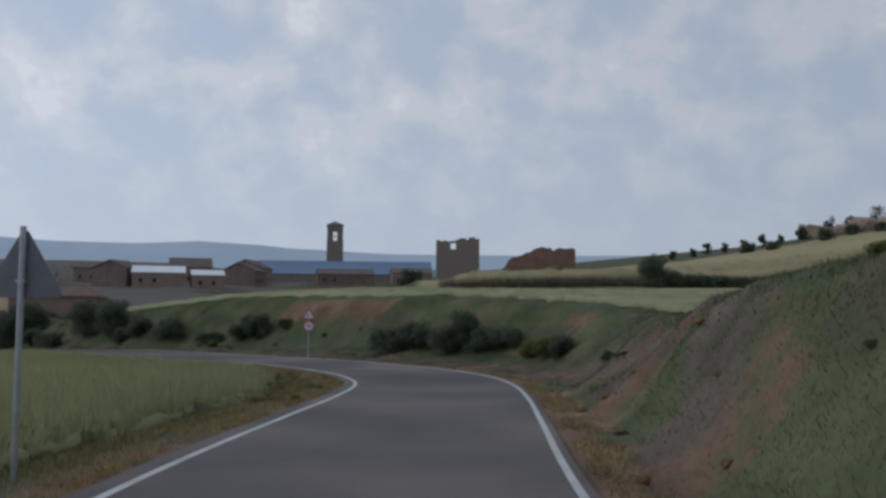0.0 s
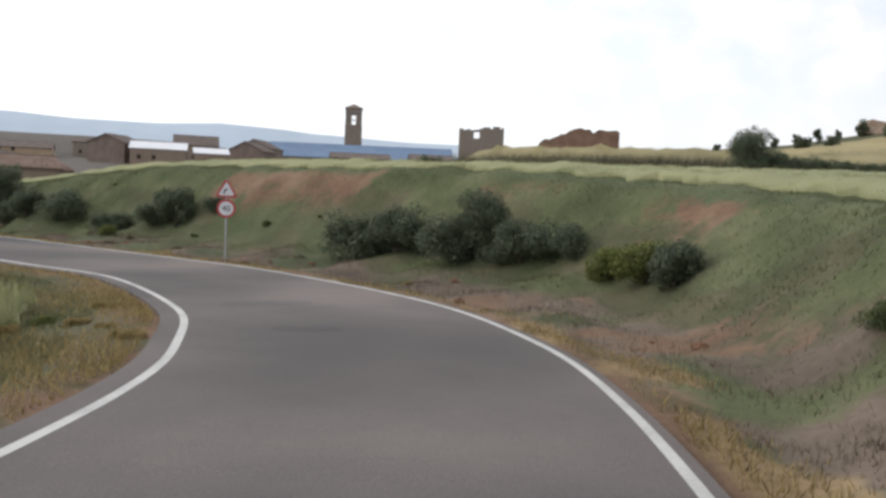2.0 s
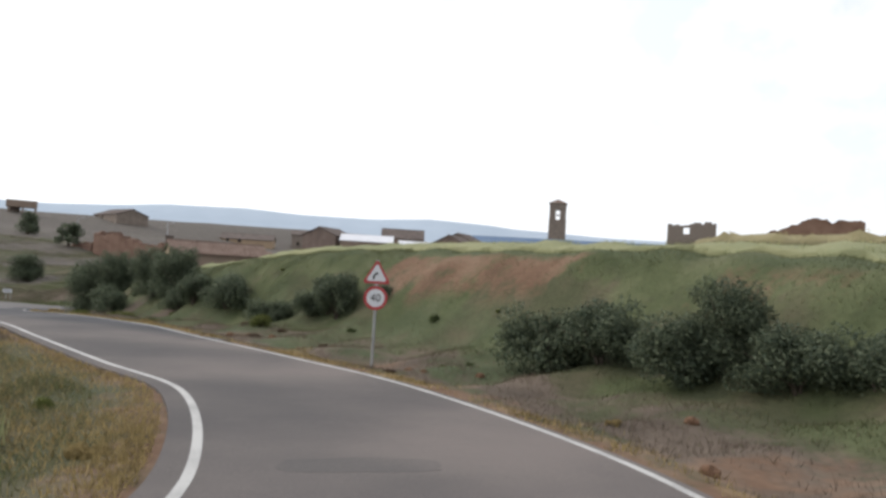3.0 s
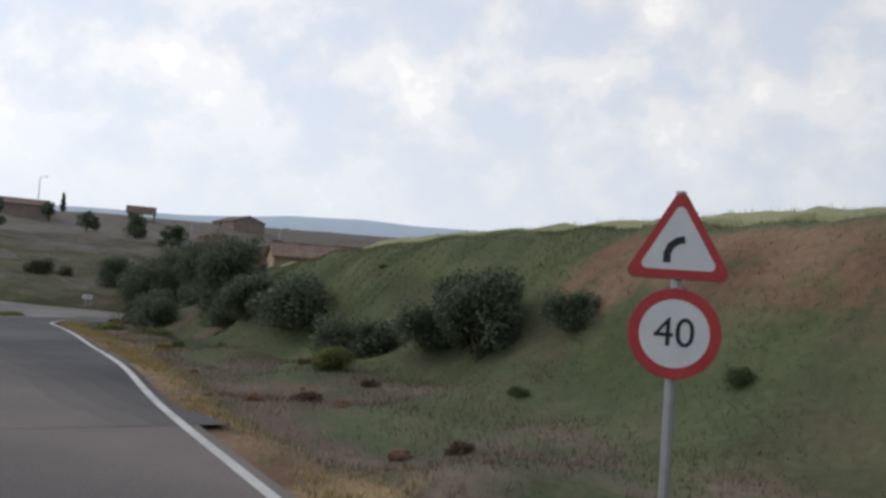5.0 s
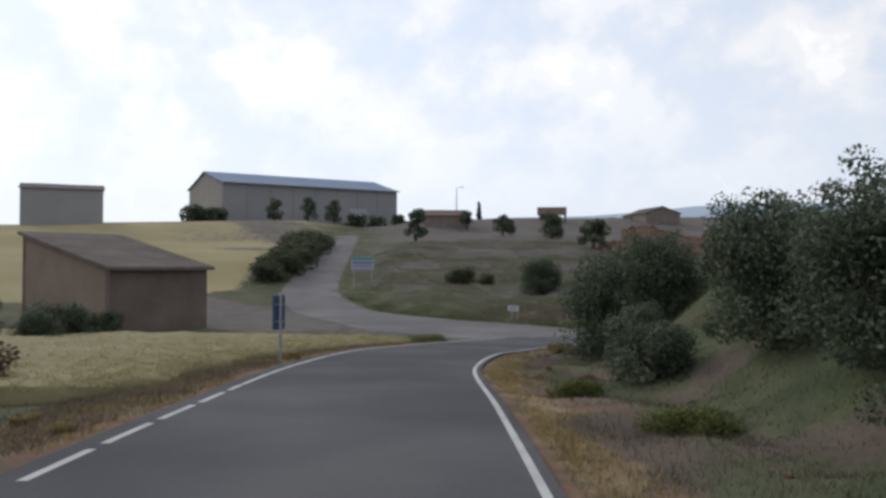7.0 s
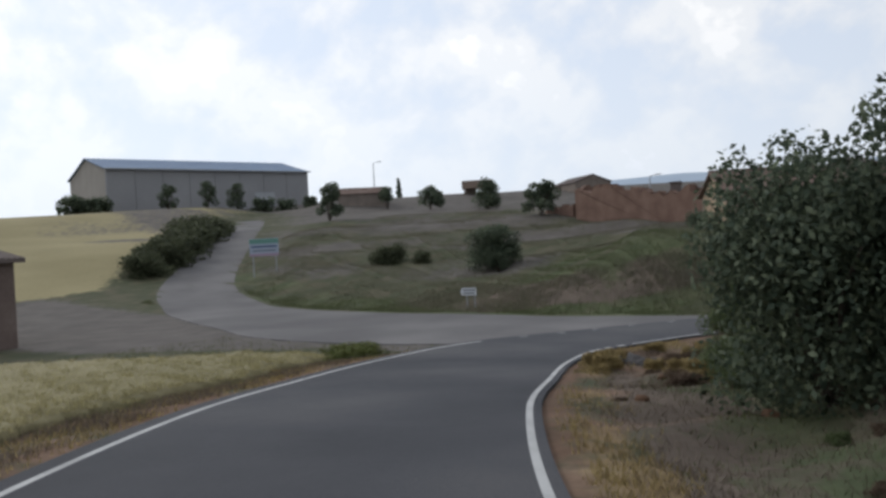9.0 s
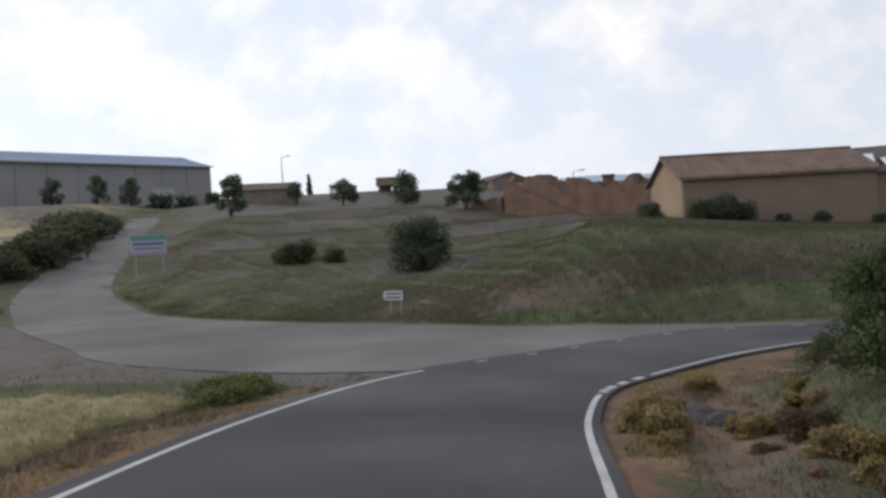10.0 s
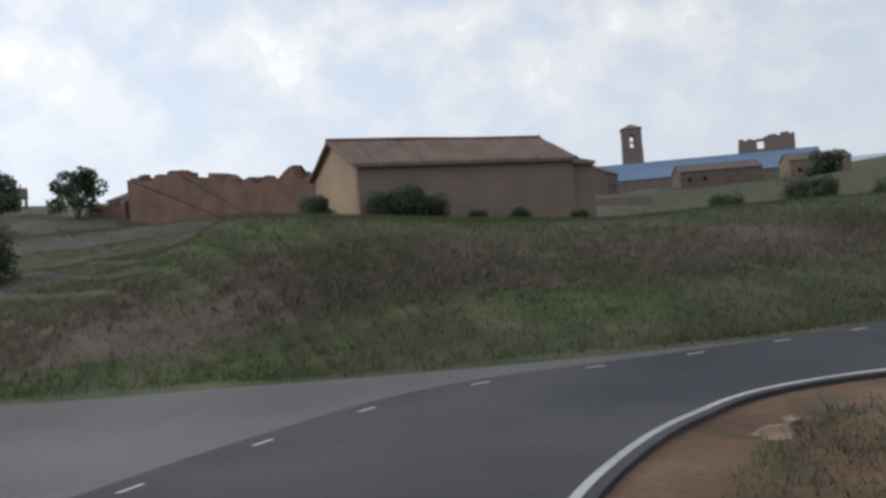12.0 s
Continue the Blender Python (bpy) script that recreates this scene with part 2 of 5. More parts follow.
def ground_material():
    """Soil, grass, stubble and gold crop, mixed by the land-use mask that is stored with the ground."""
    m = bpy.data.materials.new("ground")
    m.use_nodes = True
    nt = m.node_tree
    N, Lk = nt.nodes.new, nt.links.new
    b = nt.nodes["Principled BSDF"]
    b.inputs["Roughness"].default_value, b.inputs["Specular IOR Level"].default_value = 0.95, 0.15
    tc = N("ShaderNodeTexCoord")

    def noise_node(scale, detail=6):
        n = N("ShaderNodeTexNoise"); n.inputs["Scale"].default_value = scale; n.inputs["Detail"].default_value = detail
        Lk(tc.outputs["Object"], n.inputs["Vector"])
        return n

    def ramp_of(node, cols, lo=0.3, hi=0.7):
        r = N("ShaderNodeValToRGB")
        e = r.color_ramp.elements
        e[0].position, e[1].position = lo, hi
        e[0].color, e[1].color = (*cols[0], 1), (*cols[-1], 1)
        for i, c in enumerate(cols[1:-1]):
            e.new(lo + (hi - lo) * (i + 1) / (len(cols) - 1)).color = (*c, 1)
        Lk(node.outputs[0], r.inputs[0])
        return r

    big, mid, fine, rag = noise_node(0.12), noise_node(0.7, 9), noise_node(9.0), noise_node(1.3, 10)
    rag.inputs["Roughness"].default_value = 0.68
    grass = ramp_of(mid, [(0.055, 0.064, 0.034), (0.078, 0.081, 0.047), (0.115, 0.10, 0.066)])
    soil = ramp_of(mid, [(0.115, 0.074, 0.05), (0.16, 0.10, 0.068), (0.21, 0.143, 0.10)])
    gold = ramp_of(big, [(0.25, 0.215, 0.113), (0.325, 0.28, 0.155)])
    green = ramp_of(mid, [(0.058, 0.074, 0.038), (0.08, 0.096, 0.052), (0.112, 0.12, 0.068)])
    att = N("ShaderNodeAttribute"); att.attribute_name = "landuse"
    sep = N("ShaderNodeSeparateColor")
    Lk(att.outputs["Color"], sep.inputs[0])
    dirt_track = ramp_of(mid, [(0.10, 0.09, 0.082), (0.145, 0.13, 0.118)])
    inv = N("ShaderNodeMath"); inv.operation = 'SUBTRACT'; inv.inputs[0].default_value = 1.0
    Lk(att.outputs["Alpha"], inv.inputs[1])
    att2 = N("ShaderNodeAttribute"); att2.attribute_name = "growth"
    sep2 = N("ShaderNodeSeparateColor")
    Lk(att2.outputs["Color"], sep2.inputs[0])
    scrub = ramp_of(mid, [(0.09, 0.072, 0.058), (0.125, 0.10, 0.08), (0.165, 0.13, 0.104)])
    straw = ramp_of(mid, [(0.16, 0.115, 0.065), (0.23, 0.165, 0.095), (0.29, 0.22, 0.13)])
    lush = ramp_of(mid, [(0.060, 0.074, 0.036), (0.085, 0.100, 0.050), (0.118, 0.128, 0.070)])
    last = grass.outputs[0]
    for source, layer in ((sep2.outputs[0], scrub), (sep2.outputs[2], lush), (sep.outputs[0], soil), (sep2.outputs[1], straw), (sep.outputs[1], gold), (sep.outputs[2], green), (inv.outputs[0], dirt_track)):
        # ragged borders between the kinds of ground
        add = N("ShaderNodeMath"); add.operation = 'MULTIPLY_ADD'
        add.inputs[1].default_value, add.inputs[2].default_value = 1.5, -0.75
        Lk(rag.outputs[0], add.inputs[0])
        sm = N("ShaderNodeMath"); sm.operation = 'ADD'
        Lk(source, sm.inputs[0]); Lk(add.outputs[0], sm.inputs[1])
        rr = N("ShaderNodeMapRange")
        rr.inputs["From Min"].default_value, rr.inputs["From Max"].default_value = 0.35, 0.65
        Lk(sm.outputs[0], rr.inputs[0])
        mx = N("ShaderNodeMix"); mx.data_type = 'RGBA'
        Lk(rr.outputs[0], mx.inputs[0]); Lk(last, mx.inputs[6]); Lk(layer.outputs[0], mx.inputs[7])
        last = mx.outputs[2]
    dirt = N("ShaderNodeMix"); dirt.data_type = 'RGBA'; dirt.blend_type = 'OVERLAY'; dirt.inputs[0].default_value = 0.35
    Lk(last, dirt.inputs[6]); Lk(fine.outputs[0], dirt.inputs[7])
    Lk(dirt.outputs[2], b.inputs["Base Color"])
    bp = N("ShaderNodeBump"); bp.inputs["Strength"].default_value = 0.35; bp.inputs["Distance"].default_value = 0.03
    Lk(fine.outputs[0], bp.inputs["Height"]); Lk(bp.outputs[0], b.inputs["Normal"])
    return m


M["rubble"] = material("rubble", [(0.05, 0.048, 0.05), (0.085, 0.08, 0.08), (0.13, 0.12, 0.115)], 4, 0.95, 0.6, 25)
M["ground"] = ground_material()

# ---- small builders ----


def mesh_of(name, verts, faces, mat, smooth=False, normals=None):
    me = bpy.data.meshes.new(name)
    me.from_pydata(np.asarray(verts).tolist(), [], faces.tolist() if isinstance(faces, np.ndarray) else [tuple(f) for f in faces])
    me.materials.append(mat)
    if smooth:
        me.polygons.foreach_set("use_smooth", [True] * len(me.polygons))
    me.update()
    if normals is not None:
        me.polygons.foreach_set("use_smooth", [True] * len(me.polygons))
        me.normals_split_custom_set_from_vertices(normals)
    return me


def part(name, bm, mat, parent, label=""):
    """Links a bmesh as one mesh object under a thing or a part."""
    me = bpy.data.meshes.new(name)
    bmesh.ops.recalc_face_normals(bm, faces=bm.faces)
    bm.to_mesh(me)
    bm.free()
    me.materials.append(mat)
    ob = new(name, me)
    ob.parent = parent
    return tagged(ob, label)


def thing(name, label, category, m=None, group="", kind=""):
    ob = new(name)
    ob.matrix_world = m or Matrix()
    return tagged(ob, label, category, group, kind)


def box(bm, x0, x1, y0, y1, z0, z1, bevel=0.0, m=None):
    r = bmesh.ops.create_cube(bm, size=1.0)
    vs = r["verts"]
    for v in vs:
        v.co = Vector(((x0 + x1) / 2 + v.co.x * (x1 - x0), (y0 + y1) / 2 + v.co.y * (y1 - y0), (z0 + z1) / 2 + v.co.z * (z1 - z0)))
    if bevel:
        bmesh.ops.bevel(bm, geom=list({e for v in vs for e in v.link_edges}), offset=bevel, segments=1, affect='EDGES')
    elif m:
        bmesh.ops.transform(bm, matrix=m, verts=vs)
    return bm


def boxm(*a, **k):
    return box(bmesh.new(), *a, **k)


def tube(points, radii, sides=8):
    bm = bmesh.new()
    rings = []
    for i, p in enumerate(points):
        p = Vector(p)
        a = Vector(points[max(i - 1, 0)])
        b = Vector(points[min(i + 1, len(points) - 1)])
        q = (b - a).to_track_quat('Z', 'Y')
        rings.append([bm.verts.new(p + q @ Vector((math.cos(t) * radii[i], math.sin(t) * radii[i], 0))) for t in (2 * math.pi * k / sides for k in range(sides))])
    for r0, r1 in zip(rings, rings[1:]):
        for k in range(sides):
            bm.faces.new((r0[k], r0[(k + 1) % sides], r1[(k + 1) % sides], r1[k]))
    bm.faces.new(rings[0][::-1])
    bm.faces.new(rings[-1])
    return bm


def prism(outline, y0, y1):
    """An outline in x and z, drawn out from y0 to y1."""
    bm = bmesh.new()
    a = [bm.verts.new((x, y0, z)) for x, z in outline]
    b = [bm.verts.new((x, y1, z)) for x, z in outline]
    bm.faces.new(a)
    bm.faces.new(b[::-1])
    n = len(a)
    for i in range(n):
        bm.faces.new((a[i], b[i], b[(i + 1) % n], a[(i + 1) % n]))
    return bm


def spline(points, step=0.5):
    """A smooth line through points (any number of columns)."""
    p = np.array(points, float)
    q = np.vstack([2 * p[0] - p[1], p, 2 * p[-1] - p[-2]])
    out = []
    for i in range(1, len(q) - 2):
        n = max(2, int(np.linalg.norm(q[i + 1, :2] - q[i, :2]) / step))
        for t in np.arange(n) / n:
            a, b, c, d = q[i - 1], q[i], q[i + 1], q[i + 2]
            out.append(0.5 * (2 * b + (c - a) * t + (2 * a - 5 * b + 4 * c - d) * t * t + (3 * b - a - 3 * c + d) * t ** 3))
    out.append(p[-1])
    return np.array(out)


# ---- plan of the roads and the land ----
# centre line: x, y, z, half width
ROAD = spline([(-1.30, -60.00, 1.60, 2.25), (-1.10, -25.00, 0.70, 2.25), (-0.96, 0.00, 0.00, 2.18), (-0.96, 8.00, -0.19, 2.22), (-0.67, 14.02, -0.36, 2.21), (-0.43, 18.52, -0.50, 2.18), (-0.43, 22.58, -0.62, 2.18),
               (-0.93, 25.56, -0.68, 2.21), (-2.38, 29.23, -0.76, 2.15), (-5.84, 33.69, -0.82, 1.90), (-9.39, 36.39, -0.86, 2.00), (-13.91, 39.68, -0.90, 2.00), (-17.36, 42.37, -0.96, 2.05), (-20.94, 44.95, -1.10, 2.12),
               (-24.72, 47.76, -1.28, 2.20), (-28.47, 50.57, -1.50, 2.25), (-34.48, 55.17, -1.88, 2.25), (-38.93, 59.65, -2.18, 2.34), (-41.64, 63.28, -2.48, 2.42), (-43.65, 66.55, -2.71, 2.36), (-44.72, 69.73, -2.83, 2.17),
               (-44.50, 73.31, -2.93, 1.89), (-44.16, 76.19, -3.02, 1.82), (-43.27, 78.74, -3.07, 1.76), (-41.15, 80.90, -3.10, 1.36), (-36.85, 83.35, -3.05, 1.80), (-30.00, 87.00, -3.00, 2.20), (-23.00, 89.70, -2.90, 2.20)], 0.4)
LANE = spline([(-36.9, 85.0, -3.14, 0.8), (-42.6, 81.6, -3.16, 1.35), (-47, 78.0, -3.13, 3.2), (-51.3, 75.1, -3.09, 4.6), (-57, 74.2, -3.06, 4.8), (-63, 75.0, -3.1, 4.0), (-71, 76.4, -3.1, 3.3), (-78, 78.3, -2.9, 3.0),
               (-89.5, 83.2, -1.7, 2.7), (-110, 97.3, 1.7, 2.4), (-128, 109.5, 4.0, 2.3), (-148, 123, 6.3, 2.3), (-165, 140, 8.5, 2.3)], 0.6)


def smooth01(a, b, x):
    t = np.clip((x - a) / (b - a), 0, 1)
    return t * t * (3 - 2 * t)


def follow(line, X, Y):
    """Nearest place on a line: signed distance to it (right is positive), its height, half width and its running length."""
    seg = np.hypot(*np.diff(line[:, :2], axis=0).T)
    run = np.concatenate([[0], np.cumsum(seg)])
    tan = np.gradient(line[:, :2], axis=0)
    tan /= np.linalg.norm(tan, axis=1)[:, None]
    x, y = X.ravel(), Y.ravel()
    d, z, w, s = (np.empty(len(x)) for _ in range(4))
    for i in range(0, len(x), 20000):
        j = slice(i, i + 20000)
        dx, dy = x[j, None] - line[None, :, 0], y[j, None] - line[None, :, 1]
        k = (dx * dx + dy * dy).argmin(1)
        r = np.arange(len(k))
        dx, dy = dx[r, k], dy[r, k]
        along = dx * tan[k, 0] + dy * tan[k, 1]
        side = dx * tan[k, 1] - dy * tan[k, 0]
        far = np.hypot(dx, dy)
        d[j] = np.where(side < 0, -1, 1) * np.where(np.abs(along) < 1.0, np.abs(side), far)
        z[j], w[j], s[j] = line[k, 2], line[k, 3], run[k]
    return tuple(a.reshape(X.shape) for a in (d, z, w, s))


def wave(X, Y, size, seed):
    """Cheap smooth unevenness, about -1 to 1."""
    g = np.random.RandomState(seed)
    v = np.zeros_like(X)
    for _ in range(7):
        a = g.rand() * 6.28
        f = (0.6 + 0.9 * g.rand()) * 6.28 / size
        v += np.sin((X * np.cos(a) + Y * np.sin(a)) * f + g.rand() * 6.28)
    return v / 3.2


def natural(X, Y):
    """The land without the roads: a slope that climbs to the village, a valley round the junction, the plateau of the barns."""
    yy = np.clip(Y, -400, 480)
    z = 1.75 + 0.044 * np.maximum(yy - 45, 0)
    z = z + 0.1 * np.log1p(np.exp((np.clip(X, -300, 260) - 18) / 8)) * 8 * smooth01(20, 110, Y)
    sx = np.where(X > -55, 20.0 + 22 * smooth01(66, 90, Y), 36.0)
    z = z - 4.5 * np.exp(-((X + 55) / sx) ** 2 / 2 - ((Y - 74) / (48 - 28 * smooth01(-63, -53, X) * smooth01(-32, -40, X) * (Y > 74))) ** 4)
    z = z + 4.0 * np.exp(-((X - 118) / 26) ** 2 / 2 - ((Y - 212) / 34) ** 2 / 2)
    z = z - 2.2 * np.exp(-((X + 78) / 24) ** 2 / 2 - ((Y - 58) / 20) ** 2 / 2)
    cap = np.maximum(-1.5 + 0.105 * np.maximum(-40 - X, 0), -0.85 + 0.085 * np.maximum(-44 - X, 0)) + 0.085 * np.maximum(Y - 126, 0) + 0.5 * np.maximum(X + 17, 0)
    z = np.where(Y > 72, np.minimum(z, cap + np.maximum(0, 84 - Y) * 0.6), z)
    z = z + 4.4 * smooth01(-125, -165, X)
    z = z - 0.9 * smooth01(40, -60, Y) * smooth01(-10, -60, X)
    z = z + 0.16 * np.sin(z * 5.6) * smooth01(86, 92, Y) * smooth01(-56, -64, X) * smooth01(-125, -115, X)
    right = smooth01(-24, -12, X) * smooth01(60, 30, X)
    z = z + right * (0.5 * smooth01(20, 6, Y) + 0.36 * smooth01(36, 43, Y) * smooth01(75, 55, Y) - 0.42 * smooth01(12, 22, Y) * smooth01(38, 28, Y))
    z = z - 3.5 * smooth01(140, 190, Y) * smooth01(-140, -112, X) * smooth01(24, 4, X)
    return z + 0.25 * wave(X, Y, 31, 3) * smooth01(15, 60, np.hypot(X + 20, Y - 40))


def bank_foot(s):
    """How far the verge reaches from the edge of the road to the foot of the bank."""
    return 1.0 + 3.3 * smooth01(80, 92, s) - 1.3 * smooth01(109, 118, s) - 1.3 * smooth01(136, 148, s)


def terrain(X, Y):
    d, zr, w, s = follow(ROAD, X, Y)
    dl, zl, wl, sl = follow(LANE, X, Y)
    g = natural(X, Y)
    s0 = 60.0
    # left of the road: fields that lie a little below it and drift into the open land
    out = np.abs(d) - w
    left = zr - 0.25 * smooth01(0.3, 3, out) - 0.2 * smooth01(3, 20, out)
    left = left + (g - left) * smooth01(16, 70, out) * np.where(s > 105, 1, smooth01(-12, -60, X))
    ahead = smooth01(s0 + 93, s0 + 100, s)
    left = left * (1 - ahead) + ahead * (zr - 0.1 + (g - zr + 0.1) * smooth01(0.8, 11, out))
    # right of the road: verge, then a cut bank up to the plateau
    foot = bank_foot(s)
    top = foot + 2.7 + 0.9 * smooth01(s0 + 15, s0 + 30, s) + 0.28 * wave(X, Y, 9, 5)
    rise = smooth01(0, 1, (out - foot) / (top - foot))
    verge = zr - 0.12 * smooth01(0.2, 1.2, out) + 0.3 * smooth01(1.5, 5, out) * smooth01(s0 + 20, s0 + 28, s) * smooth01(s0 + 55, s0 + 48, s) + 0.1 * wave(X, Y, 3.1, 8) * smooth01(0.4, 1.5, out)
    bankz = np.maximum(g, zr + 0.4)
    low = smooth01(s0 + 96, s0 + 107, s)
    right = verge + (bankz - verge) * rise
    flat = verge + (np.minimum(g, zr + 0.9) - verge) * smooth01(1.5, 9, out)
    right = right * (1 - low) + (flat + (g - flat) * smooth01(8, 30, out)) * low
    z = np.where(d < 0, left, right)
    z = z + (0.05 * wave(X, Y, 1.5, 51) + 0.06 * wave(X, Y, 2.7, 52)) * smooth01(0.7, 1.6, out) * smooth01(14, 9, out) * (d > 0)
    # far side of the junction: a grassed bank
    lo = np.abs(dl) - wl
    lane_side = zl - 0.1 * smooth01(0.2, 1.5, lo) + (g - zl + 0.1) * smooth01(0.6, 11 - 3 * smooth01(-63, -53, X), lo) * np.where(dl > 0, 1, 0.35)
    near = smooth01(0.3, 9 - 2 * smooth01(-63, -53, X), lo)
    z = np.where(lo < 9, lane_side * (1 - near) + z * near, z)
    z = np.where((out < 0.42), zr - 0.06, z)
    z = np.where((lo < 0.2) & (out >= 0.42), np.minimum(z, zl - 0.06), z)
    return z


def height(x, y):
    return float(terrain(np.array([[float(x)]]), np.array([[float(y)]]))[0, 0])


def axis(a, b, step, far):
    core = np.arange(a, b + step, step)
    lo, hi, k = [a], [b], step
    while lo[-1] > -far:
        k *= 1.13
        lo.append(lo[-1] - k)
        hi.append(hi[-1] + k)
    return np.concatenate([lo[:0:-1], core, hi[1:]])


gx, gy = axis(-72, 18, 0.42, 3600), axis(2, 106, 0.42, 3600)
GX, GY = np.meshgrid(gx, gy)
GZ = terrain(GX, GY)
gd, gzr, gw, gs = follow(ROAD, GX, GY)
gdl, _, gwl, _ = follow(LANE, GX, GY)
gout = np.abs(gd) - gw
# the far land rolls off below the ridges
nx, ny = len(gx), len(gy)
idx = np.arange(nx * ny).reshape(ny, nx)
quads = np.stack([idx[:-1, :-1], idx[:-1, 1:], idx[1:, 1:], idx[1:, :-1]], -1).reshape(-1, 4)
ground_mesh = mesh_of("ground", np.stack([GX, GY, GZ], -1).reshape(-1, 3), quads, M["ground"], True)
soil_m = np.clip(1 - gout / 1.8, 0, 1) * 0.8 * (gout > -1)


SLIPS = ((-6.6, 45.4, 1.9, 1.2), (-8.6, 47.0, 1.3, 0.9), (-3.4, 43.6, 2.2, 1.2), (5.6, 33.6, 0.9, 1.8))


def bare(x, y, d, o, run_):
    """Bare red soil on the cut bank: slips high on its face and worn spots at its foot."""
    up = o - bank_foot(run_)
    high = smooth01(0.9, 1.9, up) * smooth01(4.4, 3.5, up) * smooth01(-0.05, 0.45, wave(x, y, 7, 23)) * smooth01(71, 78, run_) * smooth01(111, 106, run_)
    near_ = smooth01(94, 86, run_) * (0.25 + 0.75 * smooth01(67, 76, run_))
    foot_ = smooth01(0.3, 0.9, o) * smooth01(3.4, 1.8, o - 0.9 * near_) * smooth01(0.05, 0.6, wave(x, y, 5, 29) + 0.3 * near_)
    slip = sum(np.exp(-((x - cx) / rx) ** 2 - ((y - cy) / ry) ** 2) for cx, cy, rx, ry in SLIPS)
    return (d > 0) * (run_ < 152) * np.maximum(np.maximum(0.42 * high, 0.7 * np.clip(slip * 1.3, 0, 1)), 0.56 * foot_)


def cover(x, y, d, o, run_):
    """What grows beside the road on its right: dead brown scrub low down, straw-coloured grass along the edge, lush green grass on the bank."""
    here = (d > 0) * (run_ < 153)
    up = o - bank_foot(run_)
    patchy = 0.5 * wave(x, y, 4.3, 71) + 0.35 * wave(x, y, 1.9, 72)
    reach = 2.0 + 1.3 * smooth01(67, 76, run_) - 0.4 * smooth01(80, 90, run_) + 1.3 * smooth01(94, 100, run_) * smooth01(114, 108, run_) + 1.6 * smooth01(112, 120, run_)
    scrub = smooth01(0.5, 1.2, o) * smooth01(reach + 1.2, reach - 0.6, o + 0.7 * patchy) * (0.72 + 0.5 * patchy)
    straw = smooth01(0.15, 0.4, o) * smooth01(1.5, 0.7, o + 0.5 * patchy) * (0.55 + 0.5 * wave(x, y, 3.2, 73)) * smooth01(158, 150, run_)
    lush = np.maximum(smooth01(-1.6, -0.2, up) * smooth01(3.4, 2.2, up) * (0.38 + 0.7 * wave(x, y, 3.7, 74) + 0.3 * smooth01(74, 66, run_)), 0.8 * smooth01(1.9, 2.7, up) * smooth01(5.2, 4.4, up))
    return here * np.clip(scrub, 0, 1), here * np.clip(straw, 0, 1), here * np.clip(lush, 0, 1)


def up_slope(x, y):
    """Distance up the slope above the junction, along which its bands follow one another."""
    return y - 0.58 * (np.maximum(x, -56) + 48) + 0.25 * np.minimum(x + 56, 0)


def hill_green(x, y):
    """Green grass along the foot and the crest of the slope and down its shoulder beside the round bush."""
    v = up_slope(x, y) + 0.6 * wave(x, y, 7, 83)
    crest = smooth01(87.6, 88.8, v) * smooth01(99, 95, v) * smooth01(-62, -57, x)
    foot = 0.8 * smooth01(85.2, 84.2, v) * smooth01(80, 81, v)
    down = 0.7 * smooth01(2.4, 0.8, np.abs(x + 57.5 + 0.9 * (y - 90))) * smooth01(80, 84, y) * smooth01(95, 92, y)
    return np.clip((0.62 + 0.35 * wave(x, y, 5, 81)) * np.maximum(np.maximum(crest, foot), down), 0, 1) * smooth01(-30, -36, x)


def hill_scrub(x, y):
    """Dark dead scrub on the face of the slope."""
    v = up_slope(x, y) + 0.6 * wave(x, y, 7, 83)
    return np.clip((0.8 + 0.4 * wave(x, y, 6, 82)) * smooth01(84.0, 85.2, v) * smooth01(88.8, 87.6, v) * smooth01(-64, -56, x), 0, 1) * smooth01(-26, -34, x)


soil_m = np.maximum(soil_m, bare(GX, GY, gd, gout, gs))
hill = smooth01(82, 90, GY) * smooth01(-44, -52, GX) * (np.abs(gdl) > gwl + 1)
hill_m = hill * np.clip(0.36 + 0.2 * np.sin(GZ * 3.1 + 0.5 * wave(GX, GY, 30, 41)) + 0.25 * wave(GX, GY, 11, 42) + 0.012 * (GY - 92), 0, 0.7)
soil_m = np.maximum(soil_m, (gd < 0) * smooth01(108, 114, gs) * (gs < 153) * smooth01(2.9, 2.2, gout) * (0.62 + 0.2 * wave(GX, GY, 4, 44)))
soil_m = np.maximum(soil_m, (gd > 0) * smooth01(142, 150, gs) * smooth01(4, 1.5, gout) * 0.62)
gold_m = smooth01(20, 24, gout) * smooth01(-7, -3, GX) * smooth01(38, 42, GY) * smooth01(205, 190, GY) * smooth01(170, 150, GX)
gold_m = np.maximum(gold_m, (GX < -92) * (GX > -230) * (gdl < 0) * smooth01(5, 9, np.abs(gdl)) * smooth01(50, 58, GY) * smooth01(134, 126, GY))
green_m = (gd > 0) * smooth01(-1.2, 0.2, gout - bank_foot(gs) - 3.6) * smooth01(30, 24, gout) * (gs < 150) * (GX > -40)
green_m = np.maximum(green_m, (gd > 0) * smooth01(92, 98, gs) * smooth01(140, 132, gs) * smooth01(0.9, 2.0, gout) * smooth01(7, 5.5, gout) * np.clip(0.5 + 0.35 * wave(GX, GY, 5, 61), 0, 0.8))
